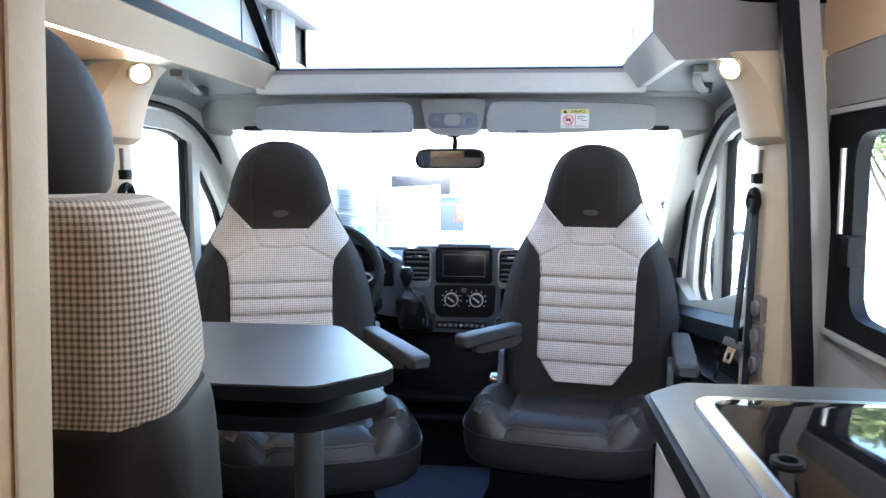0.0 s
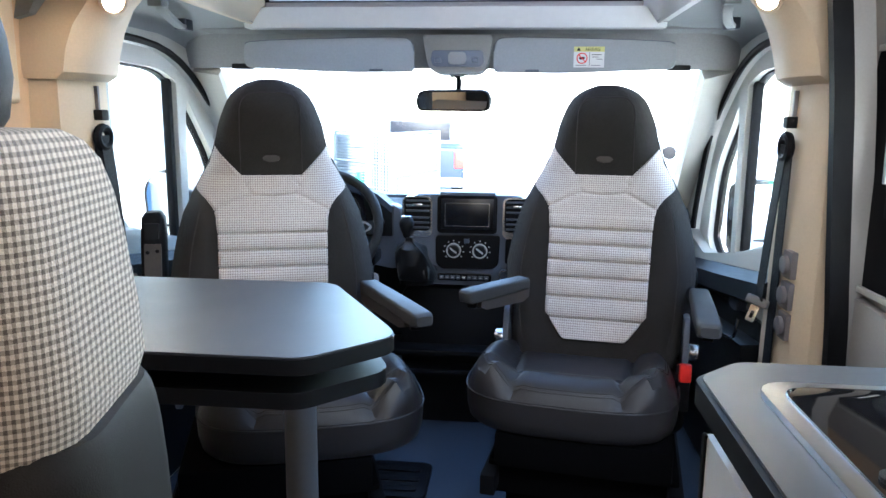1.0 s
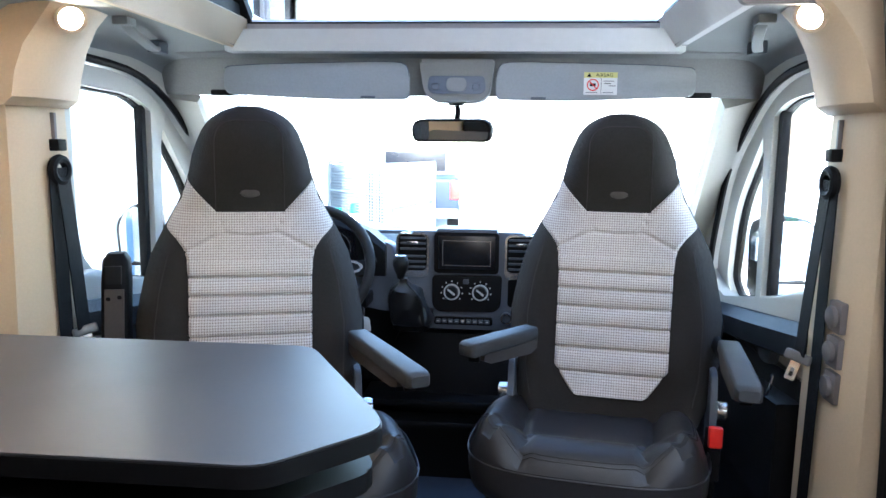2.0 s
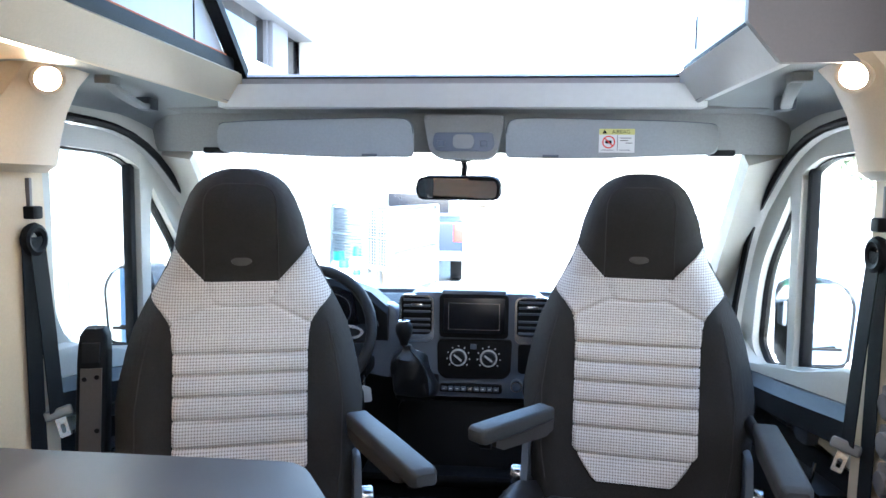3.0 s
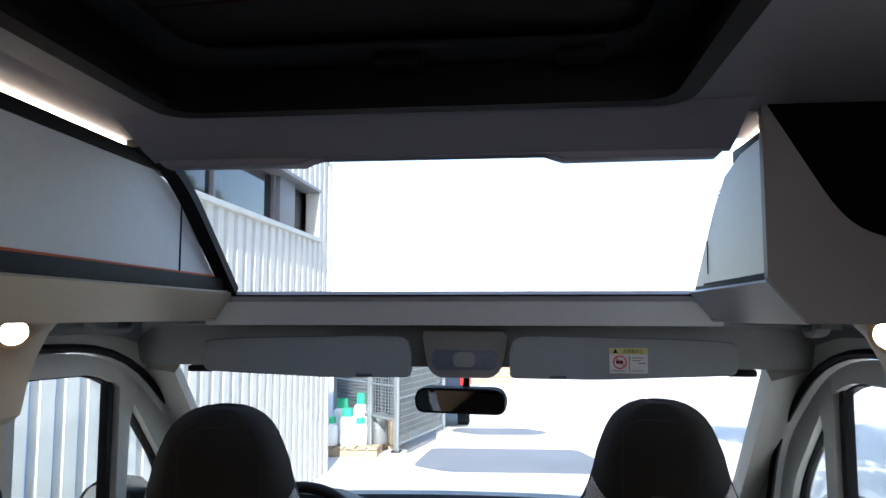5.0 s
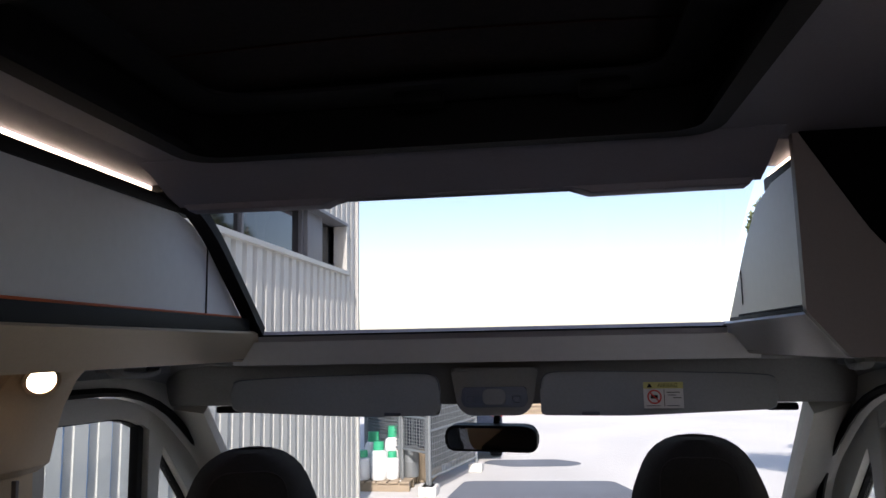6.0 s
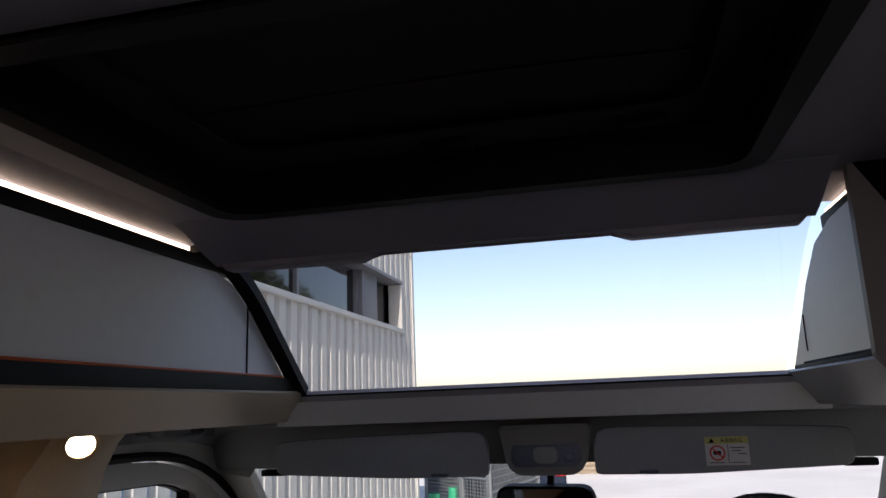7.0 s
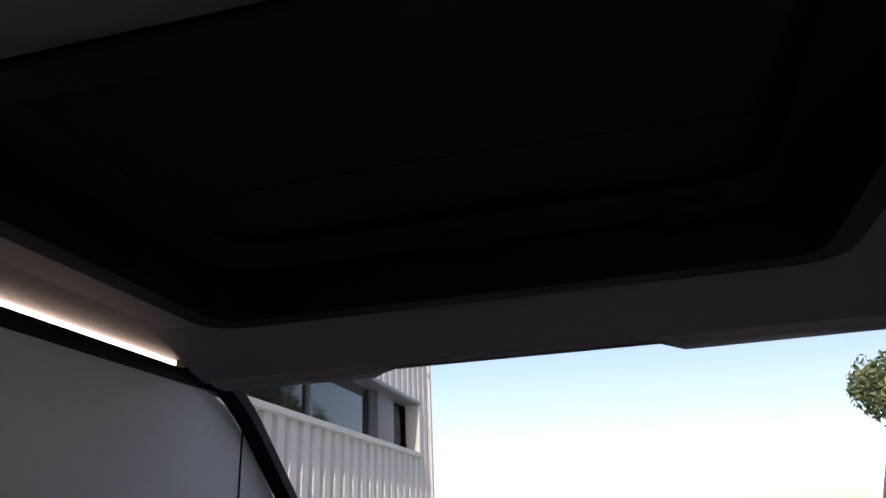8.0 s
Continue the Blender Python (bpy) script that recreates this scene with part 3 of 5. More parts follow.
def lamp_pillar(s, n):
    """Moulded pillar between the cab and the living area, with a spot lamp at its head."""
    def X(v):
        return s * v
    rows = []
    for z, inn, y0, y1 in ((0.0, 0.765, 1.62, 1.84), (0.6, 0.77, 1.63, 1.84), (1.0, 0.778, 1.65, 1.83), (1.195, 0.785, 1.66, 1.83)):
        y0 -= 0.03 if s > 0 else 0.0
        inn += 0.015
        rows.append([(X(0.88), y0 - 0.03, z), (X(inn + 0.02), y0 - 0.02, z), (X(inn), y0 + 0.02, z), (X(inn), y1 - 0.03, z), (X(inn + 0.03), y1, z), (X(0.88), y1, z)])
    pil = structure(f"wall_pillar_{n}", loft(rows), CREAM, "cream moulded pillar trim behind the cab door", "pillar")
    rows = []
    for z, inn, y0, y1 in ((1.175, 0.775, 1.635, 1.82), (1.19, 0.755, 1.63, 1.825), (1.24, 0.745, 1.63, 1.825), (1.29, 0.728, 1.635, 1.82), (1.34, 0.700, 1.65, 1.815), (1.374, 0.665, 1.64, 1.81)):
        rows.append([(X(0.88), y0 - 0.02, z), (X(inn + 0.035), y0 - 0.012, z), (X(inn + 0.008), y0 + 0.02, z), (X(inn), (y0 + y1) / 2, z), (X(inn + 0.008), y1 - 0.03, z), (X(inn + 0.04), y1 - 0.004, z), (X(0.88), y1, z)])
    part("lamp_housing", loft(rows), CREAM, pil, "cream lamp housing")
    part("slot", box(min(X(0.7895), X(0.799)), max(X(0.7895), X(0.799)), 1.746, 1.754, 1.10, 1.165, 0.001), PANEL_GREY, pil, "belt adjuster slot")
    lamp = thing("spot_lamp", "round warm spot lamp in the cream pillar head", "lamp", group="pillar lamps")
    lamp.matrix_world = Matrix.Translation((X(0.696), 1.672, 1.345)) @ Vector((-s * 0.66, -0.62, -0.42)).to_track_quat("Z", "Y").to_matrix().to_4x4()
    part("bezel", ring([(x, y) for x, y in circle(0.0295, 28)], [(x, y) for x, y in circle(0.0225, 28)], "z", -0.02, 0.008), CREAM, lamp, "cream bezel")
    part("lens", disc((0, 0, -0.01), 0.0225, 0.016, "z", 28, 0.002), SPOT, lamp, "glowing lens")
    # belt: height adjuster, loop, webbing
    belt = thing("seat_belt", "black seat belt hanging from the door pillar", "seat belt", group="cab seat belts")
    part("guide", box(min(X(0.775), X(0.800)), max(X(0.775), X(0.800)), 1.735, 1.765, 1.085, 1.11, 0.004), BLACK, belt, "black height button")
    part("loop", tube([(X(0.778), 1.738 + 0.026 * math.cos(a), 1.045 + 0.024 * math.sin(a)) for a in np.linspace(0, 2 * math.pi, 18)[:-1]], 0.010, 8, closed=True, up=(1, 0, 0)), BLACK, belt, "black plastic loop")
    web = [(-0.023, -0.001), (0.023, -0.001), (0.023, 0.001), (-0.023, 0.001)]
    part("webbing", sweep([(X(0.774), 1.740, 1.05), (X(0.765), 1.752, 0.87), (X(0.757), 1.760, 0.700)], web, (1, 0, 0)), BELT, belt, "black webbing strap")
    part("return_strap", sweep([(X(0.781), 1.728, 1.05), (X(0.777), 1.728, 0.7), (X(0.772), 1.74, 0.12)], web, (1, 0, 0)), BELT, belt, "black webbing strap")
    tongue = part("tongue", box(-0.008, 0.008, -0.026, 0.026, -0.011, 0.010, 0.006, 3), POWDER, belt, "grey plastic tongue grip")
    tongue.matrix_basis = pose(X(0.755), 1.760, 0.695, 14, s * 14, s * 55)
    part("blade", ring(round_rect(-0.010, 0.010, -0.050, -0.008, 0.004), round_rect(-0.004, 0.004, -0.041, -0.024, 0.002), "x", -0.0015, 0.0015), CHROME, tongue, "chrome tongue blade")


lamp_pillar(-1, 1)
lamp_pillar(1, 2)


# ---- seats ----
HW = [(0.44, 0.20), (0.50, 0.228), (0.58, 0.25), (0.70, 0.258), (0.78, 0.247), (0.86, 0.226), (0.93, 0.190), (0.98, 0.163), (1.02, 0.147), (1.08, 0.133), (1.13, 0.114), (1.155, 0.098), (1.172, 0.080), (1.184, 0.058), (1.19, 0.035)]


def half_width(z):
    return float(np.interp(z, [a for a, _ in HW], [b for _, b in HW]))


def seg_dist(x, z, a, b):
    d = ((x - a[0]) * (b[0] - a[0]) + (z - a[1]) * (b[1] - a[1])) / ((b[0] - a[0]) ** 2 + (b[1] - a[1]) ** 2)
    d = min(1, max(0, d))
    return math.hypot(x - a[0] - d * (b[0] - a[0]), z - a[1] - d * (b[1] - a[1]))


PLEATS = (0.806, 0.766, 0.725, 0.681, 0.632, 0.578)
YOKE = [((0.072, 0.95), (0.064, 0.915)), ((0.064, 0.915), (0.050, 0.900)), ((0.050, 0.900), (0.0, 0.896)), ((0.062, 0.902), (0.15, 0.858))]


def lean(z):
    """The backrest reclines; its head part bends forward again."""
    return (z - 0.95) * 0.40 if z < 0.95 else -0.16 * (z - 0.95) * min(1.0, (z - 0.95) / 0.08)


def front(x, z, cloth=False):
    """Depth of the backrest's face: reclined, with side bolsters and stitched pleats."""
    w = max(half_width(z), 0.02)
    u = abs(x) / w
    y = lean(z) + 0.085 * u**6
    y -= 0.022 * math.exp(-(((u - 0.80) / 0.16) ** 2)) * min(1, max(0, (0.95 - z) / 0.12))
    if z > 1.0:
        y -= 0.022 * math.exp(-(((z - 1.08) / 0.08) ** 2)) * (1 - u * u)
    if z > 1.12:
        y += 2.2 * (z - 1.12) ** 1.6
    if cloth:
        y -= 0.009
        if z < 0.84:
            near = min(abs(z - p) for p in PLEATS)
            y += 0.008 * math.exp(-((near / 0.0036) ** 2)) - 0.007 + 0.004 * math.exp(-((near / 0.012) ** 2))
        y += 0.005 * math.exp(-((min(seg_dist(abs(x), z, a, b) for a, b in YOKE) / 0.004) ** 2))
    return y


def patch(z0, z1, left, right, rows, cols):
    """A cloth panel on the face between two side lines, with its edge turned in."""
    bm = bmesh.new()
    grid = []
    for z in np.linspace(z0, z1, rows):
        a, b = left(z), right(z)
        grid.append([(a + (b - a) * k / cols, front(a + (b - a) * k / cols, z, True) + (0.006 if k in (0, cols) else 0.0), z) for k in range(cols + 1)])
    return loft(grid, closed=False, bm=bm)


def panel_half(z):
    edge = half_width(z) * 0.985
    return min(edge, float(np.interp(z, [0.530, 0.536, 0.592, 0.80, 0.845, 0.87, 0.89, 0.91, 0.95], [0.080, 0.088, 0.131, 0.136, 0.140, 0.148, 0.164, 0.192, 0.20])))


def cab_seat(m, label, raised_arm, arms, shift):
    seat = thing("swivel_seat", label, "seat", m, "cab seats turned to the living area")
    # backrest body
    rows = []
    for z in [0.44, 0.46, 0.50, 0.55, 0.6, 0.65, 0.7, 0.75, 0.8, 0.85, 0.9, 0.95, 1.0, 1.04, 1.08, 1.11, 1.135, 1.155, 1.17, 1.182, 1.19]:
        w = half_width(z)
        us = np.sin(np.linspace(-math.pi / 2, math.pi / 2, 27))
        face = [(w * u, front(w * u, z), z) for u in us]
        thick = 0.12 - 0.05 * max(0, (z - 0.9) / 0.29)
        back = [(w * 0.97 * u, lean(z) + 0.085 + thick * (1 - abs(u) ** 3) * 0.75, z) for u in us[::-1][1:-1]]
        rows.append(face + back)
    back = part("backrest", loft(rows), CLOTH, seat, "dark brown cloth backrest with side bolsters")
    part("centre_panel", patch(0.530, 0.949, lambda z: -panel_half(z), panel_half, 230, 40), CHECK, back, "houndstooth cloth panel with quilted pleats")
    for sg in (-1, 1):
        lo = lambda z: min(0.077 + 0.95 * max(0.0, z - 0.95), half_width(z) - 0.002)
        hi = lambda z: half_width(z) * 0.985
        part("shoulder_panel", patch(0.948, 1.028, (lambda z: sg * lo(z)), (lambda z: sg * hi(z)), 24, 10), CHECK, back, "houndstooth shoulder panel")
        pts = [(sg * half_width(z) * 0.80, front(sg * half_width(z) * 0.80, z) - 0.001, z) for z in np.linspace(0.52, 0.86, 16)]
        part("bolster_seam", tube(pts, 0.0012, 5), SEAM, back, "stitched bolster seam")
    # one seam runs up both sides of the head and over its top
    loop = [(x, z) for x, z in rounded([(0.078, 0.955), (0.074, 1.158), (-0.074, 1.158), (-0.078, 0.955)], [0.001, 0.05, 0.05, 0.001], 8)]
    loop = [(a[0] + (b[0] - a[0]) * k / 6, a[1] + (b[1] - a[1]) * k / 6) for a, b in zip(loop, loop[1:]) for k in range(6)]
    part("head_seam", tube([(x, front(x, z) - 0.0005, z) for x, z in loop], 0.0013, 5, up=(0, 1, 0)), SEAM, back, "stitched head seam")
    # embossed oval badge
    oval = [(0.022 * math.cos(a), 0.992 + 0.010 * math.sin(a)) for a in np.linspace(0, 2 * math.pi, 22)[:-1]]
    yb = front(0, 0.992) - 0.0015
    part("badge", prism(oval, "y", yb, yb + 0.004, 0.001), ARM_SHELL, back, "small embossed oval badge")
    # cushion: side bolsters, a front roll and stitched grooves
    W, D = 0.250, 0.216
    cy = -0.292
    n = 72

    def plan(f, k):
        a = 2 * math.pi * k / n
        c, s = math.cos(a), math.sin(a)
        e = 2 / 3.4
        return f * W * math.copysign(abs(c) ** e, c), f * D * math.copysign(abs(s) ** e, s)

    SEAMS = [((-0.15, 0.20), (-0.135, -0.09)), ((-0.135, -0.09), (-0.20, -0.17)), ((0.15, 0.20), (0.135, -0.09)), ((0.135, -0.09), (0.20, -0.17)),
             ((-0.135, -0.09), (0.135, -0.09)), ((-0.11, -0.09), (-0.13, -0.23)), ((0.11, -0.09), (0.13, -0.23))]

    def crown(x, y, f):
        u, v = x / W, y / D
        z = 0.487 + 0.046 * math.exp(-(((abs(u) - 0.80) / 0.20) ** 2)) * (1 if v < 0.5 else 1 - (v - 0.5)) * (0.75 + 0.25 * math.tanh(-4 * (v - 0.3)))
        z += 0.034 * math.exp(-(((v + 0.66) / 0.24) ** 2)) * math.exp(-((u / 0.95) ** 6))
        z -= 0.045 * max(0.0, (f - 0.80) / 0.20) ** 2.4
        return z - 0.017 * math.exp(-((min(seg_dist(x, y, p, q) for p, q in SEAMS) / 0.011) ** 2)) * (1 if f < 0.97 else 0)

    rows = []
    for f, z in ((0.84, 0.385), (0.95, 0.388), (0.985, 0.397), (1.005, 0.418), (1.012, 0.446), (1.010, 0.470)):
        rows.append([(shift + plan(f, k)[0], cy + plan(f, k)[1], z) for k in range(n)])
    for f in np.linspace(1.0, 0.03, 34):
        rows.append([(shift + plan(f, k)[0], cy + plan(f, k)[1], crown(*plan(f, k), f)) for k in range(n)])
    cush = part("cushion", loft(rows), SEAT_LEATHER, seat, "dark leather seat cushion with stitched bolsters")
    part("piping", tube([(shift + plan(1.012, k)[0], cy + plan(1.012, k)[1], 0.466) for k in range(n)], 0.0022, 6, closed=True), SEAT_LEATHER, cush, "stitched piping line")
    for f in (0.875, 0.90):
        part("edge_seam", tube([(shift + plan(f, k)[0], cy + plan(f, k)[1], crown(*plan(f, k), f) + 0.0005) for k in range(n)], 0.0011, 5, closed=True), SEAM, cush, "stitched edge seam")
    # frame and turntable
    part("seat_frame", box(-0.20, 0.20, cy - 0.20, cy + 0.22, 0.30, 0.385, 0.012), DEEP, seat, "black steel seat frame")
    part("turntable", box(-0.22, 0.22, cy - 0.16, cy + 0.24, 0.215, 0.30, 0.01), DEEP, seat, "black swivel plate")
    part("pedestal", box(-0.19, 0.19, cy - 0.08, cy + 0.28, 0.0, 0.215, 0.015), DEEP, seat, "black boxed seat pedestal")
    for sg in (-1, 1):
        part("slide_rail", box(sg * 0.21 - 0.018, sg * 0.21 + 0.018, cy - 0.22, cy + 0.22, 0.235, 0.285, 0.006), BLACK, seat, "black slide rail")
        part("recliner", disc((sg * 0.238, -0.13, 0.505), 0.022, sg * 0.03, "x", 20, 0.006), CHROME, seat, "bright recliner hinge cap")
        part("hinge_plate", prism(rounded([(-0.20, 0.40), (-0.08, 0.40), (-0.08, 0.60), (-0.16, 0.60)], 0.02), "x", sg * 0.225, sg * 0.240, 0.003), PLASTIC_GREY, seat, "dark hinge plate")
    part("lever", tube(smooth_path([(0.15, cy - 0.23, 0.27), (0.17, cy - 0.27, 0.24), (0.10, cy - 0.29, 0.235), (0.02, cy - 0.28, 0.24)], 4), 0.006, 8), BLACK, seat, "black adjuster lever")
    # armrests
    for sg in (-1, 1):
        if sg == raised_arm:
            rows = [[(sg * 0.292 + x, y - 0.06 + 0.2 * (z - 0.62), z) for x, y in round_rect(-w, w, -d, d, min(w, d) * 0.5, 3)] for z, w, d in ((0.48, 0.026, 0.028), (0.53, 0.030, 0.034), (0.80, 0.029, 0.034), (0.845, 0.027, 0.03), (0.86, 0.018, 0.02))]
            arm = part("armrest", loft(rows), BLACK, seat, "armrest folded upright")
            face = lambda z: -0.0945 + 0.2 * (z - 0.62)
            part("underside", loft([[(sg * 0.292 + a, face(z) + b, z) for a, b in ((-0.019, 0.004), (-0.019, -0.002), (0.021, -0.002), (0.021, 0.004))] for z in (0.50, 0.785)]), ARM_SHELL, arm, "brown plastic underside")
            part("latch", loft([[(sg * 0.292 + a, face(z) + b, z) for a, b in ((-0.016, 0.006), (-0.016, -0.006), (0.016, -0.006), (0.016, 0.006))] for z in (0.797, 0.835)]), PLASTIC, arm, "black latch")
            for dx, dz in ((-0.011, 0.765), (0.012, 0.768), (0.014, 0.665), (-0.008, 0.56)):
                part("screw_hole", disc((sg * 0.292 + dx, face(dz) - 0.0032, dz), 0.0048, 0.003, "y", 12), BLACK, arm)
        else:
            root, tip = Vector(arms[sg][0]), Vector(arms[sg][1])
            along = (tip - root).normalized()
            side = Vector((along.y, -along.x))
            rows = []
            for t, w, h in ((0.0, 0.019, 0.011), (0.02, 0.023, 0.015), (0.5, 0.025, 0.016), (0.945, 0.025, 0.016), (0.98, 0.023, 0.014), (1.0, 0.018, 0.010)):
                c = root.lerp(tip, t)
                z = 0.678 - 0.008 * t
                rows.append([(c.x + side.x * a, c.y + side.y * a, z + b) for a, b in round_rect(-w, w, -h, h, 0.007, 3)])
            arm = part("armrest", loft(rows), ARM, seat, "grey leatherette armrest")
            rows = []
            for t in (0.0, 0.10, 0.70, 0.80):
                c = root.lerp(tip, t)
                low = 0.632 if 0.05 < t < 0.75 else 0.642
                rows.append([(c.x + side.x * a, c.y + side.y * a, b) for a, b in ((-0.017, low), (0.017, low), (0.019, 0.664), (-0.019, 0.664))])
            part("lower_shell", loft(rows), ARM_SHELL, arm, "brown plastic shell under the pad")
            part("bracket", tube([(sg * 0.236, 0.02, 0.655), (root.x, root.y - 0.01, 0.645)], 0.014, 10), BLACK, arm, "black bracket")
            part("pivot", disc((sg * 0.235, 0.03, 0.665), 0.025, sg * 0.03, "x", 16, 0.004), BLACK, arm, "black pivot")
            c = root.lerp(tip, 0.86)
            part("tilt_wheel", disc((c.x - 0.012, c.y, 0.648), 0.010, 0.024, "x", 14, 0.003), BLACK, arm, "black angle wheel")
    return seat


def local(pair, x, y, turn):
    """Points of the floor plan in the turned seat's own axes."""
    c, s = math.cos(radians(turn)), math.sin(radians(turn))
    return tuple(((a - x) * c + (b - y) * s, -(a - x) * s + (b - y) * c) for a, b in pair)


seat_l = cab_seat(pose(-0.432, 1.920, 0.0, 0, 0, 18), "swivel seat in brown cloth and pale houndstooth, one armrest folded up", -1, {1: local(((-0.170, 1.86), (0.012, 1.575)), -0.432, 1.920, 18)}, 0.08)
seat_r = cab_seat(pose(0.438, 2.122, 0.0, 0, 0, -9), "swivel seat in brown cloth and pale houndstooth, both armrests down", 0, {-1: local(((0.228, 1.955), (0.080, 1.800)), 0.438, 2.122, -9), 1: local(((0.655, 1.885), (0.604, 1.57)), 0.438, 2.122, -9)}, -0.040)
buckle = thing("belt_buckle", "belt buckle with a red release button beside the seat", "buckle")
part("body", box(0.60, 0.63, 1.80, 1.83, 0.40, 0.515, 0.006), BLACK, buckle, "black buckle body")
part("button", box(0.601, 0.629, 1.788, 1.806, 0.48, 0.525, 0.004), RED, buckle, "red release button")
part("stalk", tube(smooth_path([(0.615, 1.815, 0.41), (0.62, 1.84, 0.35), (0.60, 1.90, 0.30)], 4), 0.008, 8), BLACK, buckle, "black stalk")

# ---- table ----
table = thing("dinette_table", "anthracite dinette table with cut corners on one leg", "table")
top_pts = rounded([(-0.86, 0.842), (-0.035, 0.842), (0.050, 0.935), (0.050, 0.965), (-0.092, 1.222), (-0.86, 1.222)], [0.005, 0.02, 0.02, 0.03, 0.03, 0.005])
part("tabletop", prism(top_pts, "z", 0.811, 0.830, 0.003), TABLE_EDGE, table, "black edged top")
part("surface", prism([((x + 0.3) * 0.994 - 0.3, (y - 1.03) * 0.988 + 1.03) for x, y in top_pts], "z", 0.8305, 0.8325), TABLE, table, "anthracite laminate surface")
leaf = [((x + 0.3) * 0.97 - 0.3, (y - 1.03) * 0.95 + 1.028) for x, y in top_pts]
part("swing_leaf", prism(leaf, "z", 0.767, 0.787, 0.003), TABLE_EDGE, table, "black swing-out leaf under the top")
part("spacer", box(-0.60, -0.08, 0.92, 1.14, 0.787, 0.811, 0.004), BLACK, table, "black spacer")
part("leg", tube([(-0.113, 1.08, 0.012), (-0.113, 1.08, 0.767)], 0.024, 24, up=(0, 1, 0)), POWDER, table, "grey tubular leg")
part("foot", disc((-0.113, 1.08, 0.0), 0.075, 0.014, "z", 28, 0.004), POWDER, table, "grey foot plate")

# ---- kitchen ----
kit = thing("kitchen_unit", "cream kitchen unit with dark edge beside the door", "kitchen unit")
part("body", box(0.385, 0.84, -0.75, 0.700, 0.06, 0.864, 0.003), CREAM_BOARD, kit, "cream carcass")
part("front_panel", box(0.368, 0.384, -0.75, 0.690, 0.10, 0.835, 0.003), WHITE_BOARD, kit, "pale front panel")
part("front_edge", box(0.3655, 0.369, 0.683, 0.6905, 0.10, 0.835, 0.001), BLACK, kit, "dark edge strip")
part("plinth", box(0.40, 0.84, -0.75, 0.68, 0.0, 0.06), BLACK, kit, "black plinth")
worktop = thing("worktop", "grey worktop with a cut corner on the kitchen unit", "worktop")
cut = [(0.355, -0.78), (0.84, -0.78), (0.84, 0.735), (0.400, 0.735), (0.355, 0.690)]
hob_o = rounded([(0.395, -0.30), (0.78, -0.30), (0.78, 0.665), (0.395, 0.665)], 0.03)
part("slab", prism(rounded(cut, [0.001, 0.001, 0.001, 0.012, 0.012]), "z", 0.864, 0.884, 0.002), TABLE_EDGE, worktop, "black edge")
part("surface", prism(rounded([(0.360, -0.78), (0.84, -0.78), (0.84, 0.730), (0.402, 0.730), (0.360, 0.688)], [0.001, 0.001, 0.001, 0.012, 0.012]), "z", 0.8845, 0.887), TABLE, worktop, "grey laminate surface")
hob = thing("hob", "black glass covered hob with a steel rim set in the worktop", "hob")
hob_i = rounded([(0.410, -0.285), (0.765, -0.285), (0.765, 0.650), (0.410, 0.650)], 0.022)
part("rim", ring(hob_o, hob_i, "z", 0.8875, 0.893), STEEL, hob, "brushed steel rim")
part("lid", prism(hob_i, "z", 0.8875, 0.895, 0.002), BLACK_GLOSS, hob, "black glass lid")
# small dark ring lying on the glass lid
part("lid_ring", ring([(0.428 + a, 0.494 + b) for a, b in circle(0.0125, 28)], [(0.428 + a, 0.494 + b) for a, b in circle(0.0075, 28)], "z", 0.8945, 0.898), PLASTIC, hob, "small dark ring on the glass")

film = thing("plastic_film", "crumpled clear plastic film on the floor beside the kitchen unit", "plastic film", pose(0.47, 1.02, 0.0))
rnd = random.Random(5)
bm = bmesh.new()
bmesh.ops.create_icosphere(bm, subdivisions=4, radius=1.0)
for v in bm.verts:
    k = 0.75 + 0.25 * math.sin(7 * v.co.x + 5 * v.co.z) * math.cos(6 * v.co.y - 4 * v.co.z) + rnd.uniform(-0.07, 0.07)
    v.co = Vector((v.co.x * 0.07 * k, v.co.y * 0.10 * k, max(0.0, 0.13 + v.co.z * 0.15 * k)))
part("crumple", bm, FILM, film, "shiny clear film", smooth=False)

# ---- bench behind the table ----
bench = thing("dinette_bench", "dinette bench backrest in houndstooth over dark leather", "bench")
def bench_block(x0, x1, z0, z1, y0, y1, r, crown=1.0):
    rows = []
    for f, z, inset in ((0.6, z0 - 0.0, 0.01), (0.93, z0 + 0.004, 0.002), (1.0, z0 + 0.02, 0.0), (1.0, (z0 * 2 + z1) / 3, 0.0), (1.0, z1 - 0.050, 0.006), (0.992, z1 - 0.030, 0.010), (0.975, z1 - 0.015, 0.016), (0.95, z1 - 0.006, 0.026), (0.91, z1 - 0.001, 0.040), (0.6, z1, 0.060)):
        cx, cy2 = (x0 + x1) / 2, (y0 + y1) / 2
        lean = -0.10 * (z - 0.7)
        rows.append([(cx + (x - cx) * (1 - (1 - f) * 0.12) - ((0.03 * (y - y0) / (y1 - y0) + inset * crown) if x > -0.1 else 0), cy2 + (y - cy2) * f + lean, z) for x, y in round_rect(x0, x1, y0, y1, r, 5)])
    return loft(rows)


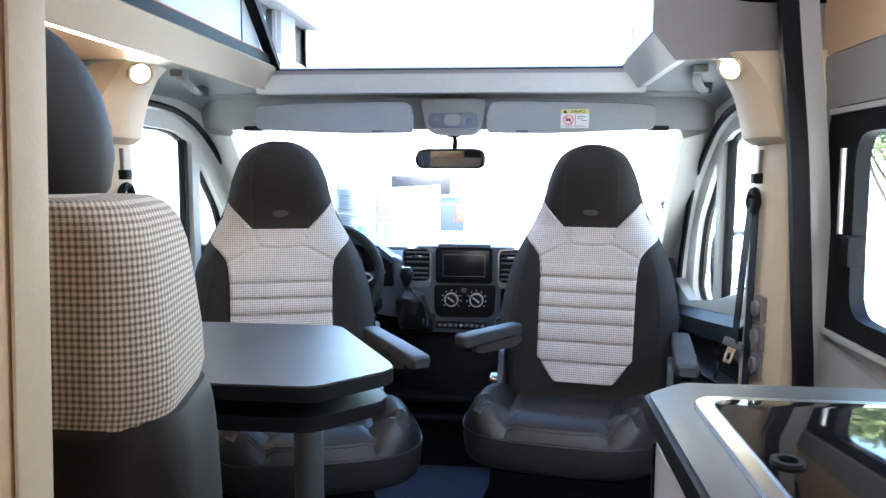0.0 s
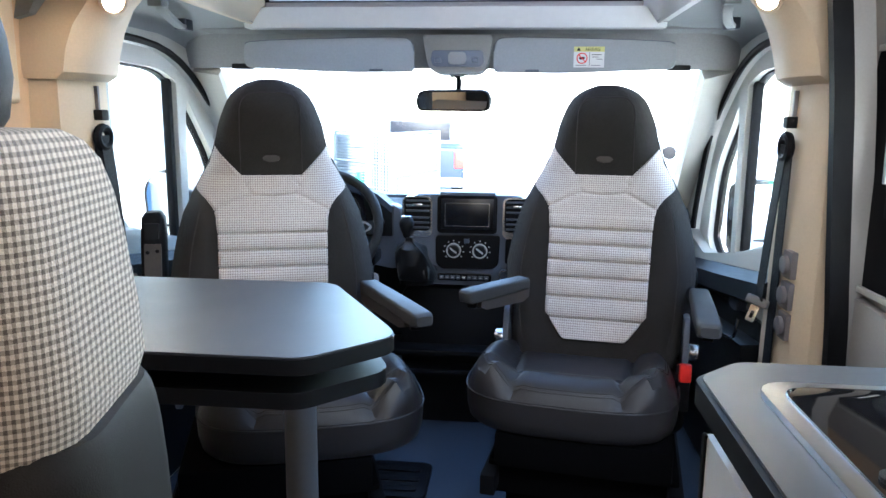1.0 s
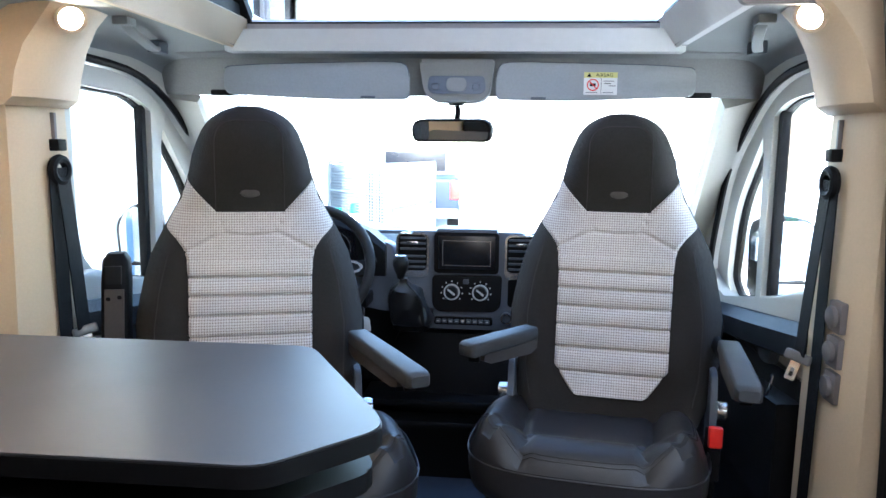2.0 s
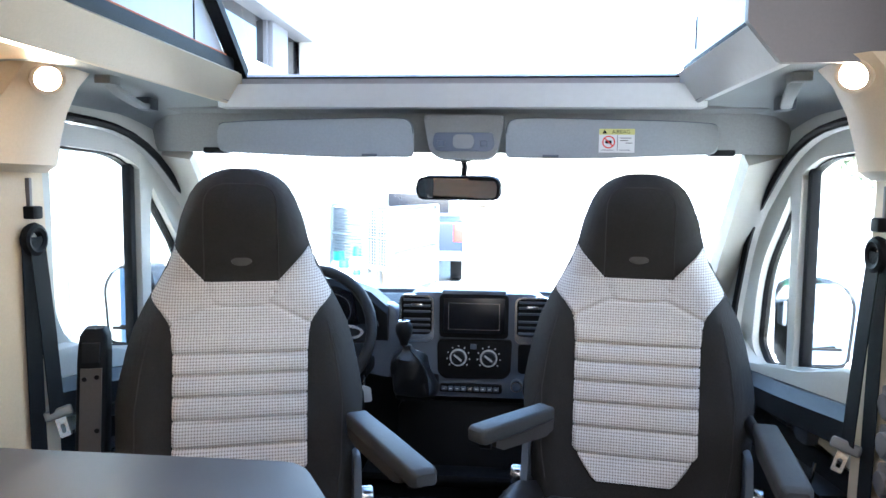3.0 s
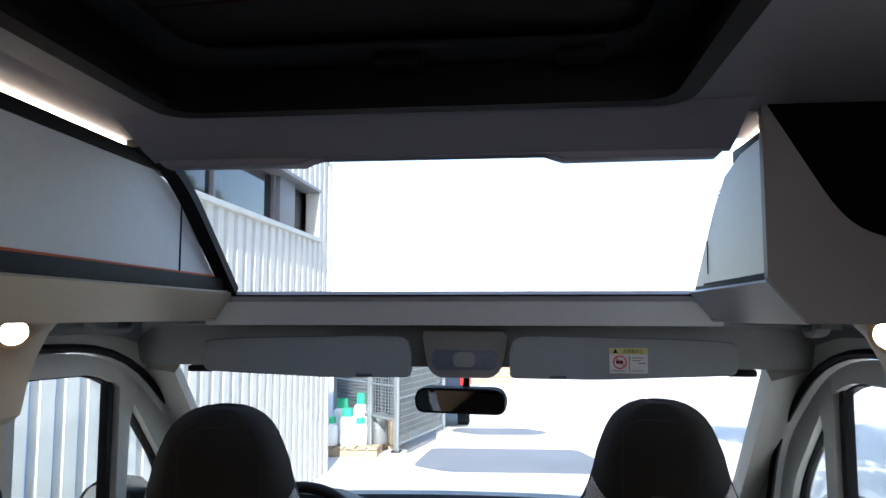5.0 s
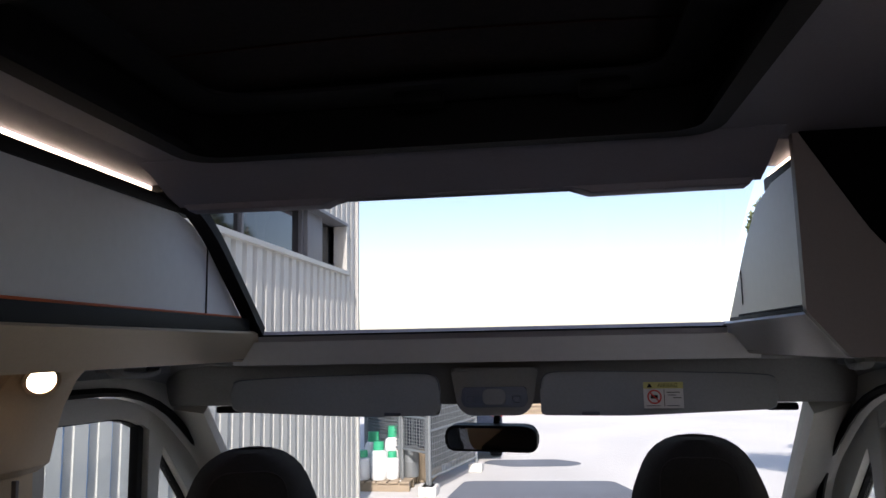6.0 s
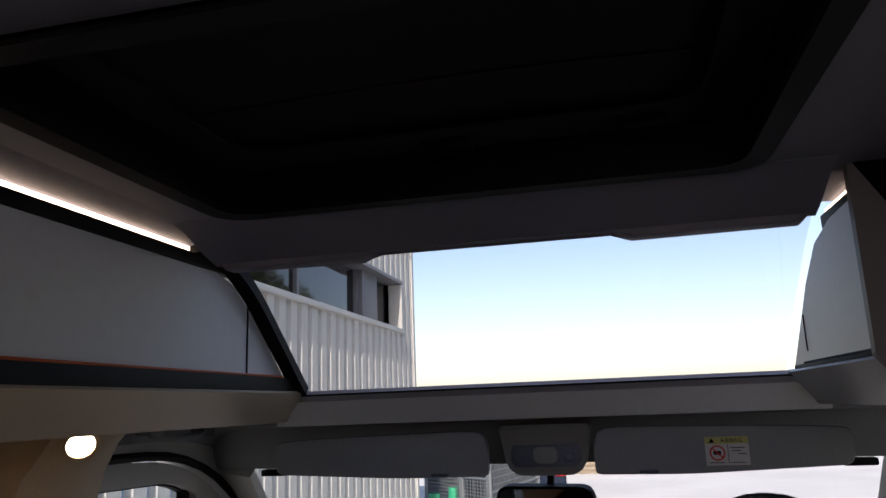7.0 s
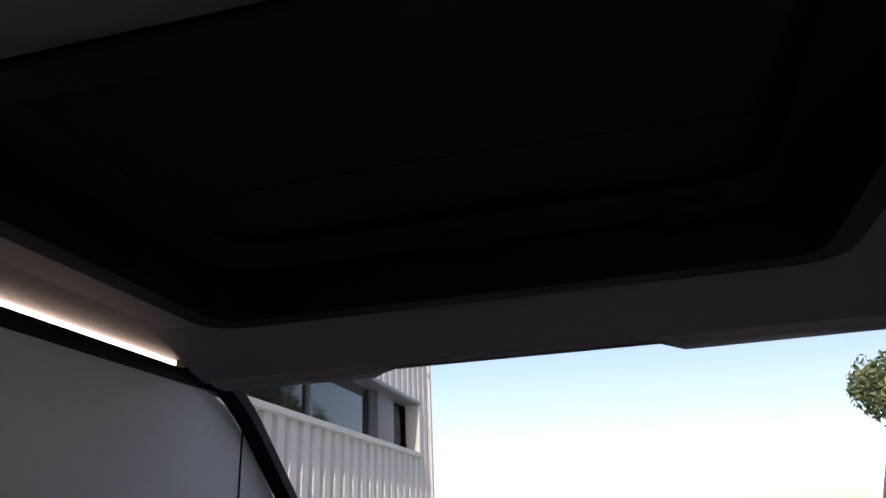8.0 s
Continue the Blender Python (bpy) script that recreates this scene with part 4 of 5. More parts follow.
part("back_upper", bench_block(-0.86, 0.034, 0.962, 1.096, 0.335, 0.475, 0.035, 0.55), CHECK_BENCH, bench, "pale houndstooth upper back")
part("back_lower", bench_block(-0.86, 0.040, 0.50, 0.972, 0.337, 0.474, 0.035, 0.0), LEATHER, bench, "dark leather lower back")
part("edge_seam", tube(smooth_path([(-0.035, 0.3125, 0.968), (-0.040, 0.307, 1.02), (-0.046, 0.306, 1.055), (-0.052, 0.312, 1.078)], 4), 0.0022, 6), CHECK_BENCH, bench, "raised upholstery seam")
part("welt", tube([(-0.41 + (x + 0.41) * 0.99 - (0.03 * (y - 0.335) / 0.14 if x > -0.1 else 0), 0.405 + (y - 0.405) * 0.95 - 0.0265, 0.965) for x, y in round_rect(-0.86, 0.036, 0.335, 0.475, 0.05, 5)], 0.003, 6, closed=True), SEAM, bench, "stitched seam")
part("seat_pad", box(-0.86, 0.05, 0.48, 0.80, 0.40, 0.50, 0.03, 3), LEATHER, bench, "dark leather seat pad")
part("seat_box", box(-0.86, 0.02, 0.36, 0.78, 0.0, 0.40, 0.005), CREAM_BOARD, bench, "cream bench box")
rows = []
for z, w, d in ((1.085, 0.125, 0.034), (1.10, 0.135, 0.042), (1.12, 0.138, 0.046), (1.14, 0.136, 0.047), (1.16, 0.131, 0.046), (1.18, 0.121, 0.043), (1.198, 0.106, 0.039), (1.213, 0.086, 0.033), (1.224, 0.06, 0.025), (1.230, 0.03, 0.012)):
    rows.append([(-0.185 + x, 0.40 + y, z) for x, y in round_rect(-w, w, -d, d, min(w, d) * 0.95, 7)])
headrest = part("headrest", loft(rows), LEATHER, bench, "dark leather headrest")
# the headrest's recess is a flat black plate on its face
part("recess_plate", prism(rounded([(-0.27, 1.088), (-0.080, 1.088), (-0.086, 1.120), (-0.105, 1.132), (-0.26, 1.132)], [0.005, 0.005, 0.02, 0.02, 0.02]), "y", 0.350, 0.358, 0.002), BLACK, headrest, "flat black plate for the recess low on the headrest")

# tall cupboard whose edge stands beside the bench
cup = thing("tall_cupboard", "tall cream laminate cupboard behind the bench", "cupboard")
part("body", prism([(-0.878, 0.0), (-0.025, 0.0), (0.036, 1.667), (-0.878, 1.667)], "y", -0.75, 0.245, 0.003), CREAM_BOARD, cup, "cream laminate board following the lean of the van wall")
part("edge", prism([(-0.0245, 0.0), (-0.0225, 0.0), (0.0385, 1.667), (0.0365, 1.667)], "y", 0.222, 0.2455, 0.0005), CREAM, cup, "cream edge band")

# ---- sliding door side ----
sd = thing("door_3", "pale sliding door with a black framed window, closed", "door", kind="structure")
wo = rounded([(1.645, 0.0), (1.645, 1.36), (-1.78, 1.36), (-1.78, 0.0)], 0.01)
wi = rounded([(1.545, 0.785), (1.560, 1.235), (0.45, 1.235), (0.45, 0.785)], 0.05)
part("panel", ring(wo, wi, "x", 0.88, 0.93), DOOR_SHADED, sd, "light grey inner panel")
part("window_frame", ring(rounded([(1.556, 0.775), (1.572, 1.246), (0.43, 1.246), (0.43, 0.775)], 0.05), rounded([(1.43, 0.83), (1.44, 1.19), (0.50, 1.19), (0.50, 0.83)], 0.06), "x", 0.872, 0.90), BLACK, sd, "black window surround")
sp = part("pane", prism(rounded([(1.46, 0.81), (1.47, 1.21), (0.48, 1.21), (0.48, 0.81)], 0.05), "x", 0.905, 0.910), GLASS, sd, "clear window pane", smooth=False)
sp.visible_shadow = False
for z in (0.782, 1.236):
    part("window_bead", box(0.862, 0.8715, 0.46, 1.55, z - 0.006, z + 0.006, 0.002), TRIM, sd, "pale bead along the window")
part("stay", tube([(0.868, 1.475, 0.99), (0.868, 1.48, 1.16)], 0.008, 8, up=(0, 1, 0)), STEEL, sd, "steel window stay")
part("catch", box(0.855, 0.885, 1.41, 1.45, 0.93, 0.99, 0.006), BLACK, sd, "black window catch")
part("pocket_lip", prism(rounded([(1.60, 0.45), (1.62, 0.77), (1.0, 0.72), (1.0, 0.45)], 0.05), "x", 0.862, 0.884, 0.008), DOOR_SHADED, sd, "grey moulded lower panel")
SEAL_LINE = [(0.850, 1.535, 0.0), (0.838, 1.535, 0.60), (0.825, 1.535, 0.81), (0.811, 1.535, 1.0), (0.797, 1.535, 1.17), (0.768, 1.535, 1.41), (0.740, 1.535, 1.69)]
structure("trim_seal_3", sweep(smooth_path(SEAL_LINE, 5), [(-0.018, -0.012), (0.018, -0.012), (0.018, 0.012), (-0.018, 0.012)], (0, 1, 0)), BLACK, "black sliding door seal", "seal")
structure("trim_door_edge", sweep(smooth_path([(x + 0.040, y + 0.012, z) for x, y, z in SEAL_LINE], 5), [(-0.021, -0.014), (0.021, -0.014), (0.021, 0.014), (-0.021, 0.014)], (0, 1, 0)), DOOR_SHADED, "light grey inner edge of the sliding door", "trim")

# overhead cabinet end; its recess is a flat black sheet, not cut in
oc = thing("overhead_cabinet", "taupe overhead cabinet end with a flat black sheet for its recess", "cabinet")
endp = rounded([(0.517, 1.70), (0.517, 1.428), (0.572, 1.361), (0.93, 1.361), (0.93, 1.70)], [0.002, 0.004, 0.004, 0.002, 0.002])
part("end_panel", prism(endp, "y", 1.650, 1.666, 0.002), PANEL_GREY, oc, "taupe end panel")
part("recess", prism(rounded([(0.520, 1.699), (0.63, 1.51), (0.70, 1.482), (0.93, 1.475), (0.93, 1.699)], [0.01, 0.06, 0.05, 0.01, 0.01]), "y", 1.643, 1.649, 0.001), DEEP, oc, "flat matt black sheet standing for a recess")


# ---- cab front ----
dash = thing("dashboard", "dark grey dashboard with a central stack and chrome vent frames", "dashboard")
rows = []
for x in np.linspace(-0.80, 0.80, 25):
    b = 0.12 * (1 - (x / 0.8) ** 2)
    rows.append([(x, yy + (b if k in (3, 4, 5) else 0), zz) for k, (yy, zz) in enumerate(((2.70, 0.30), (2.66, 0.62), (2.63, 0.76), (2.70, 0.795), (2.82, 0.785), (2.86, 0.775), (2.86, 0.30)))])
part("body", loft(rows), PLASTIC, dash, "black dashboard shell")
part("cowl_line", sweep([(x, 2.84 + 0.12 * (1 - (x / 0.8) ** 2), 0.792) for x in np.linspace(-0.78, 0.78, 21)], [(-0.03, -0.006), (0.03, -0.006), (0.03, 0.006), (-0.03, 0.006)]), PLASTIC_GREY, dash, "grey defroster strip")
stack = prism(rounded([(-0.20, 0.52), (0.25, 0.52), (0.275, 0.60), (0.270, 0.79), (0.225, 0.838), (-0.155, 0.838), (-0.195, 0.79), (-0.21, 0.60)], [0.05, 0.05, 0.03, 0.05, 0.03, 0.03, 0.05, 0.03]), "y", 2.578, 2.70, 0.012, 3)
part("centre_console", stack, FASCIA, dash, "dark grey central stack")
for x0, x1 in ((-0.190, -0.085), (0.156, 0.262)):
    vent = part("vent", ring(round_rect(x0, x1, 0.690, 0.832, 0.022), round_rect(x0 + 0.007, x1 - 0.007, 0.712, 0.826, 0.016), "y", 2.562, 2.585), CHROME, dash, "chrome framed air vent")
    part("shroud", prism(round_rect(x0 + 0.006, x1 - 0.006, 0.711, 0.827, 0.016), "y", 2.572, 2.58), BLACK, vent, "black vent recess")
    for k in range(6):
        z = 0.722 + 0.0175 * k + (0.006 if k > 2 else 0)
        part("slat", box(x0 + 0.012, x1 - 0.012, 2.562, 2.576, z - 0.003, z + 0.003, 0.001), PLASTIC_GREY, vent)
    part("thumb_tab", box((x0 + x1) / 2 - 0.018, (x0 + x1) / 2 + 0.018, 2.556, 2.566, 0.797, 0.806, 0.002), CHROME, vent, "chrome thumb tab")
scr = part("display", prism(round_rect(-0.067, 0.138, 0.708, 0.838, 0.012), "y", 2.548, 2.585, 0.004), BLACK, dash, "black framed touch screen")
part("glass", box(-0.055, 0.126, 2.5455, 2.549, 0.722, 0.828, 0.001), SCREEN, scr, "dark display glass")
part("screen_line", ring(round_rect(-0.040, 0.112, 0.733, 0.813, 0.002, 2), round_rect(-0.0385, 0.1105, 0.7345, 0.8115, 0.002, 2), "y", 2.5445, 2.5456), CHROME, scr, "thin bright screen outline")
part("hood_top", prism(round_rect(-0.06, 0.13, 0.836, 0.848, 0.005), "y", 2.56, 2.66, 0.003), FASCIA, dash, "grey lid above the screen")
clim = part("climate_panel", prism(rounded([(-0.074, 0.695), (0.150, 0.700), (0.146, 0.60), (0.125, 0.583), (-0.055, 0.580), (-0.072, 0.60)], 0.012), "y", 2.560, 2.585, 0.003), BLACK, dash, "black heater control panel")
for x in (-0.010, 0.081):
    part("knob_ring", ring([(x + a, 0.646 + b) for a, b in circle(0.026, 32)], [(x + a, 0.646 + b) for a, b in circle(0.0215, 32)], "y", 2.553, 2.562), WHITE_MARK, clim, "white ringed dial")
    part("knob", disc((x, 2.540, 0.646), 0.0195, 0.022, "y", 28, 0.003), PLASTIC, clim, "black rotary knob")
    part("pointer", prism([(x - 0.014 + 0.001, 0.655), (x - 0.011, 0.660), (x + 0.013, 0.643), (x + 0.010, 0.637)], "y", 2.5375, 2.5402), WHITE_MARK, clim, "white pointer bar")
    for k in range(9):
        a = radians(-40 + 32.5 * k)
        part("tick", box(x + 0.034 * math.cos(a) - 0.002, x + 0.034 * math.cos(a) + 0.002, 2.5585, 2.5605, 0.646 + 0.034 * math.sin(a) - 0.002, 0.646 + 0.034 * math.sin(a) + 0.002), WHITE_MARK, clim)
part("hazard", box(0.026, 0.044, 2.556, 2.562, 0.672, 0.688, 0.002), PLASTIC_GREY, clim, "hazard switch")
strip = part("switch_strip", prism(round_rect(-0.066, 0.122, 0.538, 0.562, 0.006), "y", 2.562, 2.582, 0.002), BLACK, dash, "row of black switches")
for k in range(9):
    part("switch", box(-0.060 + 0.0195 * k, -0.044 + 0.0195 * k, 2.557, 2.563, 0.543, 0.557, 0.002), PLASTIC_GREY if k != 4 else CHROME, strip)
    part("switch_mark", box(-0.056 + 0.0195 * k, -0.048 + 0.0195 * k, 2.5562, 2.5572, 0.549, 0.552), WHITE_MARK, strip)
for x in (0.165, 0.205):
    part("socket", disc((x, 2.548, 0.565), 0.017, 0.04, "y", 20, 0.004), PLASTIC_GREY, dash, "round socket cover")
    part("socket_ring", ring([(x + a, 0.565 + b) for a, b in circle(0.0175, 20)], [(x + a, 0.565 + b) for a, b in circle(0.013, 20)], "y", 2.545, 2.549), CHROME, dash, "chrome socket ring")
part("lower_console", prism(rounded([(-0.19, 0.0), (0.22, 0.0), (0.24, 0.50), (-0.20, 0.50)], 0.04), "y", 2.60, 2.72, 0.01), PLASTIC, dash, "black lower console")
for z in (0.20, 0.27):
    part("ledge", box(-0.30, 0.36, 2.52, 2.70, z, z + 0.025, 0.01), PLASTIC, dash, "black storage ledge")
part("lower_fascia", prism(rounded([(-0.40, 0.60), (-0.20, 0.565), (-0.20, 0.79), (-0.25, 0.80), (-0.40, 0.70)], 0.03), "y", 2.588, 2.66, 0.01), FASCIA, dash, "slate grey fascia beside the column")
part("cup_recess", prism(rounded([(0.168, 0.60), (0.25, 0.60), (0.25, 0.69), (0.168, 0.69)], 0.012), "y", 2.566, 2.59, 0.003), BLACK, dash, "black cup recess")
# instrument hood
rows = []
for x, top, bot in ((-0.70, 0.80, 0.70), (-0.64, 0.845, 0.69), (-0.50, 0.875, 0.69), (-0.38, 0.872, 0.69), (-0.28, 0.835, 0.69), (-0.225, 0.79, 0.69)):
    rows.append([(x, 2.56, bot), (x, 2.555, top - 0.02), (x, 2.57, top), (x, 2.70, top - 0.01), (x, 2.75, bot)])
ih = part("instrument_hood", loft(rows), PLASTIC, dash, "black instrument hood")
part("dial_glass", prism(rounded([(-0.60, 0.72), (-0.31, 0.72), (-0.33, 0.84), (-0.58, 0.84)], 0.03), "y", 2.548, 2.556), SCREEN, ih, "dark instrument glass")
for x in (-0.52, -0.385):
    part("dial_rim", ring([(x + a, 0.78 + b) for a, b in circle(0.052, 32)], [(x + a, 0.78 + b) for a, b in circle(0.048, 32)], "y", 2.544, 2.549), CHROME, ih, "chrome dial rim")

wheel = thing("steering_wheel", "black leather steering wheel with silver spoke trims", "steering wheel", Matrix.Translation((-0.442, 2.43, 0.735)) @ pose(0, 0, 0, 62, 0, 0))
part("rim", tube([(0.192 * math.cos(a), 0.192 * math.sin(a), 0) for a in np.linspace(0, 2 * math.pi, 49)[:-1]], 0.0165, 12, closed=True), LEATHER, wheel, "black leather rim")
part("hub", prism(rounded([(-0.075, -0.055), (0.075, -0.055), (0.085, 0.045), (-0.085, 0.045)], 0.035), "z", -0.03, 0.025, 0.012, 3), PLASTIC, wheel, "black airbag cover")
for a0 in (0, 180):
    sp = part("spoke", prism([(r * math.cos(radians(a0)) - t * math.sin(radians(a0)), r * math.sin(radians(a0)) + t * math.cos(radians(a0))) for r, t in ((0.06, -0.03), (0.19, -0.022), (0.19, 0.022), (0.06, 0.03))], "z", -0.015, 0.01, 0.005), PLASTIC, wheel, "black spoke")
    part("spoke_trim", ring([((0.125 * (1 if a0 == 0 else -1)) + a, b) for a, b in circle(0.048, 24, 0.022)], [((0.125 * (1 if a0 == 0 else -1)) + a, b) for a, b in circle(0.038, 24, 0.014)], "z", 0.008, 0.014), CHROME, sp, "silver spoke trim")
part("lower_spoke", box(-0.03, 0.03, -0.19, -0.05, -0.012, 0.008, 0.005), PLASTIC, wheel, "black lower spoke")
part("column", tube([(0, 0, -0.02), (0, 0, -0.20)], 0.045, 16, up=(0, 1, 0)), PLASTIC, wheel, "black steering column")
part("stalk", tube([(0.03, 0.01, -0.06), (0.20, 0.045, -0.045)], 0.009, 8), BLACK, wheel, "black column stalk")
keys = thing("key_fob", "bunch of keys hanging with a pale tag from the steering column", "keys")
part("key", box(-0.268, -0.262, 2.40, 2.42, 0.585, 0.625, 0.001), CHROME, keys, "steel key")
part("tag", prism(rounded([(-0.275, 0.545), (-0.24, 0.55), (-0.245, 0.59), (-0.27, 0.595)], 0.006), "y", 2.395, 2.399, 0.001), WHITE_BOARD, keys, "pale paper tag")
part("lock_barrel", box(-0.30, -0.255, 2.40, 2.52, 0.615, 0.655, 0.01), BLACK, keys, "black lock barrel")

gear = thing("gear_lever", "gear lever with a ball knob and leather gaiter on the dashboard", "gear lever")
rows = []
for f, z in ((1.16, 0.572), (1.18, 0.584), (1.10, 0.605), (1.02, 0.630), (0.97, 0.652), (0.93, 0.668), (0.80, 0.681), (0.55, 0.690), (0.34, 0.699), (0.26, 0.706), (0.24, 0.716)):
    rows.append([(-0.123 + f * 0.052 * math.copysign(abs(math.cos(a)) ** 0.5, math.cos(a)) * (1 + 0.10 * math.sin(3 * a + z * 45)) - 0.02 * (z - 0.585) / 0.13, 2.44 - 0.045 * (z - 0.585) / 0.13 + f * 0.055 * math.copysign(abs(math.sin(a)) ** 0.5, math.sin(a)) * (1 + 0.22 * abs(math.sin(2.5 * a + z * 38)) * math.cos(4 * a - z * 60)), z + 0.004 * math.sin(5 * a) * min(1, f)) for a in np.linspace(0, 2 * math.pi, 41)[:-1]])
part("gaiter", loft(rows), GAITER, gear, "folded black leather gaiter")
part("base", prism(rounded([(-0.180, 2.41), (-0.070, 2.41), (-0.070, 2.60), (-0.180, 2.60)], 0.03), "z", 0.55, 0.588, 0.008), PLASTIC, gear, "grey console base")
part("shaft", tube([(-0.145, 2.395, 0.70), (-0.149, 2.39, 0.75)], 0.008, 10, up=(0, 1, 0)), CHROME, gear, "chrome shaft collar")
rows = [[(-0.149 + r * math.cos(a), 2.388 + r * math.sin(a), z) for a in np.linspace(0, 2 * math.pi, 21)[:-1]] for r, z in ((0.010, 0.716), (0.013, 0.728), (0.020, 0.742), (0.0245, 0.756), (0.024, 0.768), (0.019, 0.778), (0.009, 0.783))]
knob = part("knob", loft(rows), PLASTIC, gear, "black ball knob")
part("shift_plate", disc((-0.149, 2.386, 0.783), 0.016, 0.003, "z", 20, 0.001), CHROME, knob, "bright shift pattern plate")
part("shift_mark", box(-0.156, -0.142, 2.380, 2.392, 0.786, 0.7875), BLACK, knob, "dark shift mark")


def sun_visor(s, x0, x1):
    v = thing("sun_visor", "grey padded sun visor folded under the headliner", "sun visor", group="sun visors")
    pts = rounded([(s * x0, 1.229), (s * (x0 + 0.2), 1.227), (s * x1, 1.240), (s * x1, 1.312), (s * (x1 - 0.10), 1.319), (s * (x0 + 0.06), 1.327), (s * x0, 1.322)], [0.012, 0.05, 0.02, 0.02, 0.08, 0.05, 0.035], 6)
    bm = prism(pts, "y", 2.232, 2.252, 0.007, 3)
    part("pad", bm, HEADLINER, v, "grey padded visor")
    part("grip", box(min(s * (x0 + 0.09), s * (x0 + 0.13)), max(s * (x0 + 0.09), s * (x0 + 0.13)), 2.226, 2.234, 1.229, 1.237, 0.003), PLASTIC_GREY, v, "small grip")
    part("pivot", box(min(s * (x1 - 0.02), s * (x1 + 0.045)), max(s * (x1 - 0.02), s * (x1 + 0.045)), 2.245, 2.27, 1.236, 1.252, 0.005), PLASTIC, v, "dark pivot bracket")
    part("edge_line", tube([(a, 2.2315, b) for a, b in [(p[0] * 1.0, p[1]) for p in pts][len(pts) // 2:]], 0.0012, 5), PLASTIC_GREY, v, "welded edge")
    return v


sun_visor(-1, 0.106, 0.612)
visor = sun_visor(1, 0.125, 0.634)
# airbag warning sticker
label = part("warning_label", box(0.351, 0.436, 2.2290, 2.2315, 1.243, 1.300), WHITE_MARK, visor, "white airbag warning label")
part("band", box(0.351, 0.436, 2.2278, 2.2292, 1.286, 1.300), YELLOW, label, "yellow heading band")
part("triangle", prism([(0.358, 1.2885), (0.370, 1.2885), (0.364, 1.298)], "y", 2.2268, 2.2280), BLACK, label, "warning triangle")
part("ban_ring", ring([(0.374 + a, 1.268 + b) for a, b in circle(0.0155, 24)], [(0.374 + a, 1.268 + b) for a, b in circle(0.0125, 24)], "y", 2.2278, 2.2292), RED_MARK, label, "red ban ring")
part("ban_bar", prism([(0.363, 1.277), (0.365, 1.279), (0.385, 1.259), (0.383, 1.257)], "y", 2.2272, 2.2290), RED_MARK, label, "red ban bar")
part("seat_sign", box(0.366, 0.381, 2.2276, 2.2290, 1.2645, 1.272, 0.002), BLACK, label, "dark pictogram")
part("divider", box(0.3945, 0.3955, 2.2278, 2.2292, 1.247, 1.285), BLACK, label)
for k, (a, b) in enumerate(((0.400, 0.428), (0.402, 0.420), (0.414, 0.431))):
    part("pictogram", box(a, b, 2.2278, 2.2292, 1.277 - 0.006 * k, 1.2785 - 0.006 * k), BLACK, label)
for k in range(2):
    part("text_bar", box(0.356 + 0.044 * k, 0.386 + 0.04 * k, 2.2278, 2.2292, 1.248, 1.2495), PLASTIC_GREY, label)
tc = bpy.data.curves.new("airbag_text", "FONT")
tc.body, tc.size, tc.align_x = "AIRBAG", 0.0125, "CENTER"
tob = new("airbag_text", tc)
dg = bpy.context.evaluated_depsgraph_get()
tm = bpy.data.meshes.new_from_object(tob.evaluated_get(dg))
bpy.data.objects.remove(tob)
tm.materials.append(BLACK)
word = new("lettering", tm)
word.parent = label
word.matrix_basis = pose(0.403, 2.2272, 1.2885, 90, 0, 0)

con = thing("overhead_console", "grey overhead console with a courtesy lamp and switches", "overhead console")
part("body", prism(rounded([(-0.085, 1.335), (-0.068, 1.245), (-0.045, 1.226), (0.082, 1.226), (0.105, 1.245), (0.122, 1.335)], [0.01, 0.02, 0.015, 0.015, 0.02, 0.01]), "y", 2.262, 2.36, 0.008, 3), HEADLINER, con, "grey moulded body")
part("inset", prism(rounded([(-0.055, 1.292), (-0.060, 1.258), (-0.048, 1.245), (0.085, 1.245), (0.097, 1.258), (0.092, 1.292)], 0.008), "y", 2.255, 2.265, 0.003), LAMP_BLUE, con, "blue grey lamp inset")
part("lens", prism(round_rect(-0.008, 0.045, 1.252, 1.287, 0.012), "y", 2.250, 2.257, 0.003), HEADLINER, con, "frosted lamp lens")
for x in (-0.048, 0.060):
    part("button", box(x, x + 0.020, 2.253, 2.257, 1.256, 1.272, 0.004), LAMP_BLUE, con, "flush rocker switch")

rvm = thing("rear_view_mirror", "black rear view mirror hanging on the windscreen", "mirror", Matrix.Translation((-0.008, 2.45, 1.15)) @ pose(0, 0, 0, 6, 0, -10))
part("housing", prism(rounded([(-0.118, -0.030), (0.118, -0.030), (0.122, 0.020), (0.10, 0.036), (-0.10, 0.036), (-0.122, 0.020)], 0.018), "y", -0.012, 0.022, 0.008, 3), BLACK, rvm, "black housing")
part("glass", prism(rounded([(-0.110, -0.024), (0.110, -0.024), (0.114, 0.018), (0.094, 0.030), (-0.094, 0.030), (-0.114, 0.018)], 0.015), "y", -0.0145, -0.0125), MIRROR, rvm, "mirror glass")
part("stem", tube([(0.01, 0.02, 0.02), (0.012, 0.03, 0.06), (0.012, 0.01, 0.085)], 0.009, 10, up=(0, 1, 0)), BLACK, rvm, "black ball stem")
part("foot", box(-0.01, 0.035, -0.005, 0.03, 0.075, 0.09, 0.004), BLACK, rvm, "black mount")


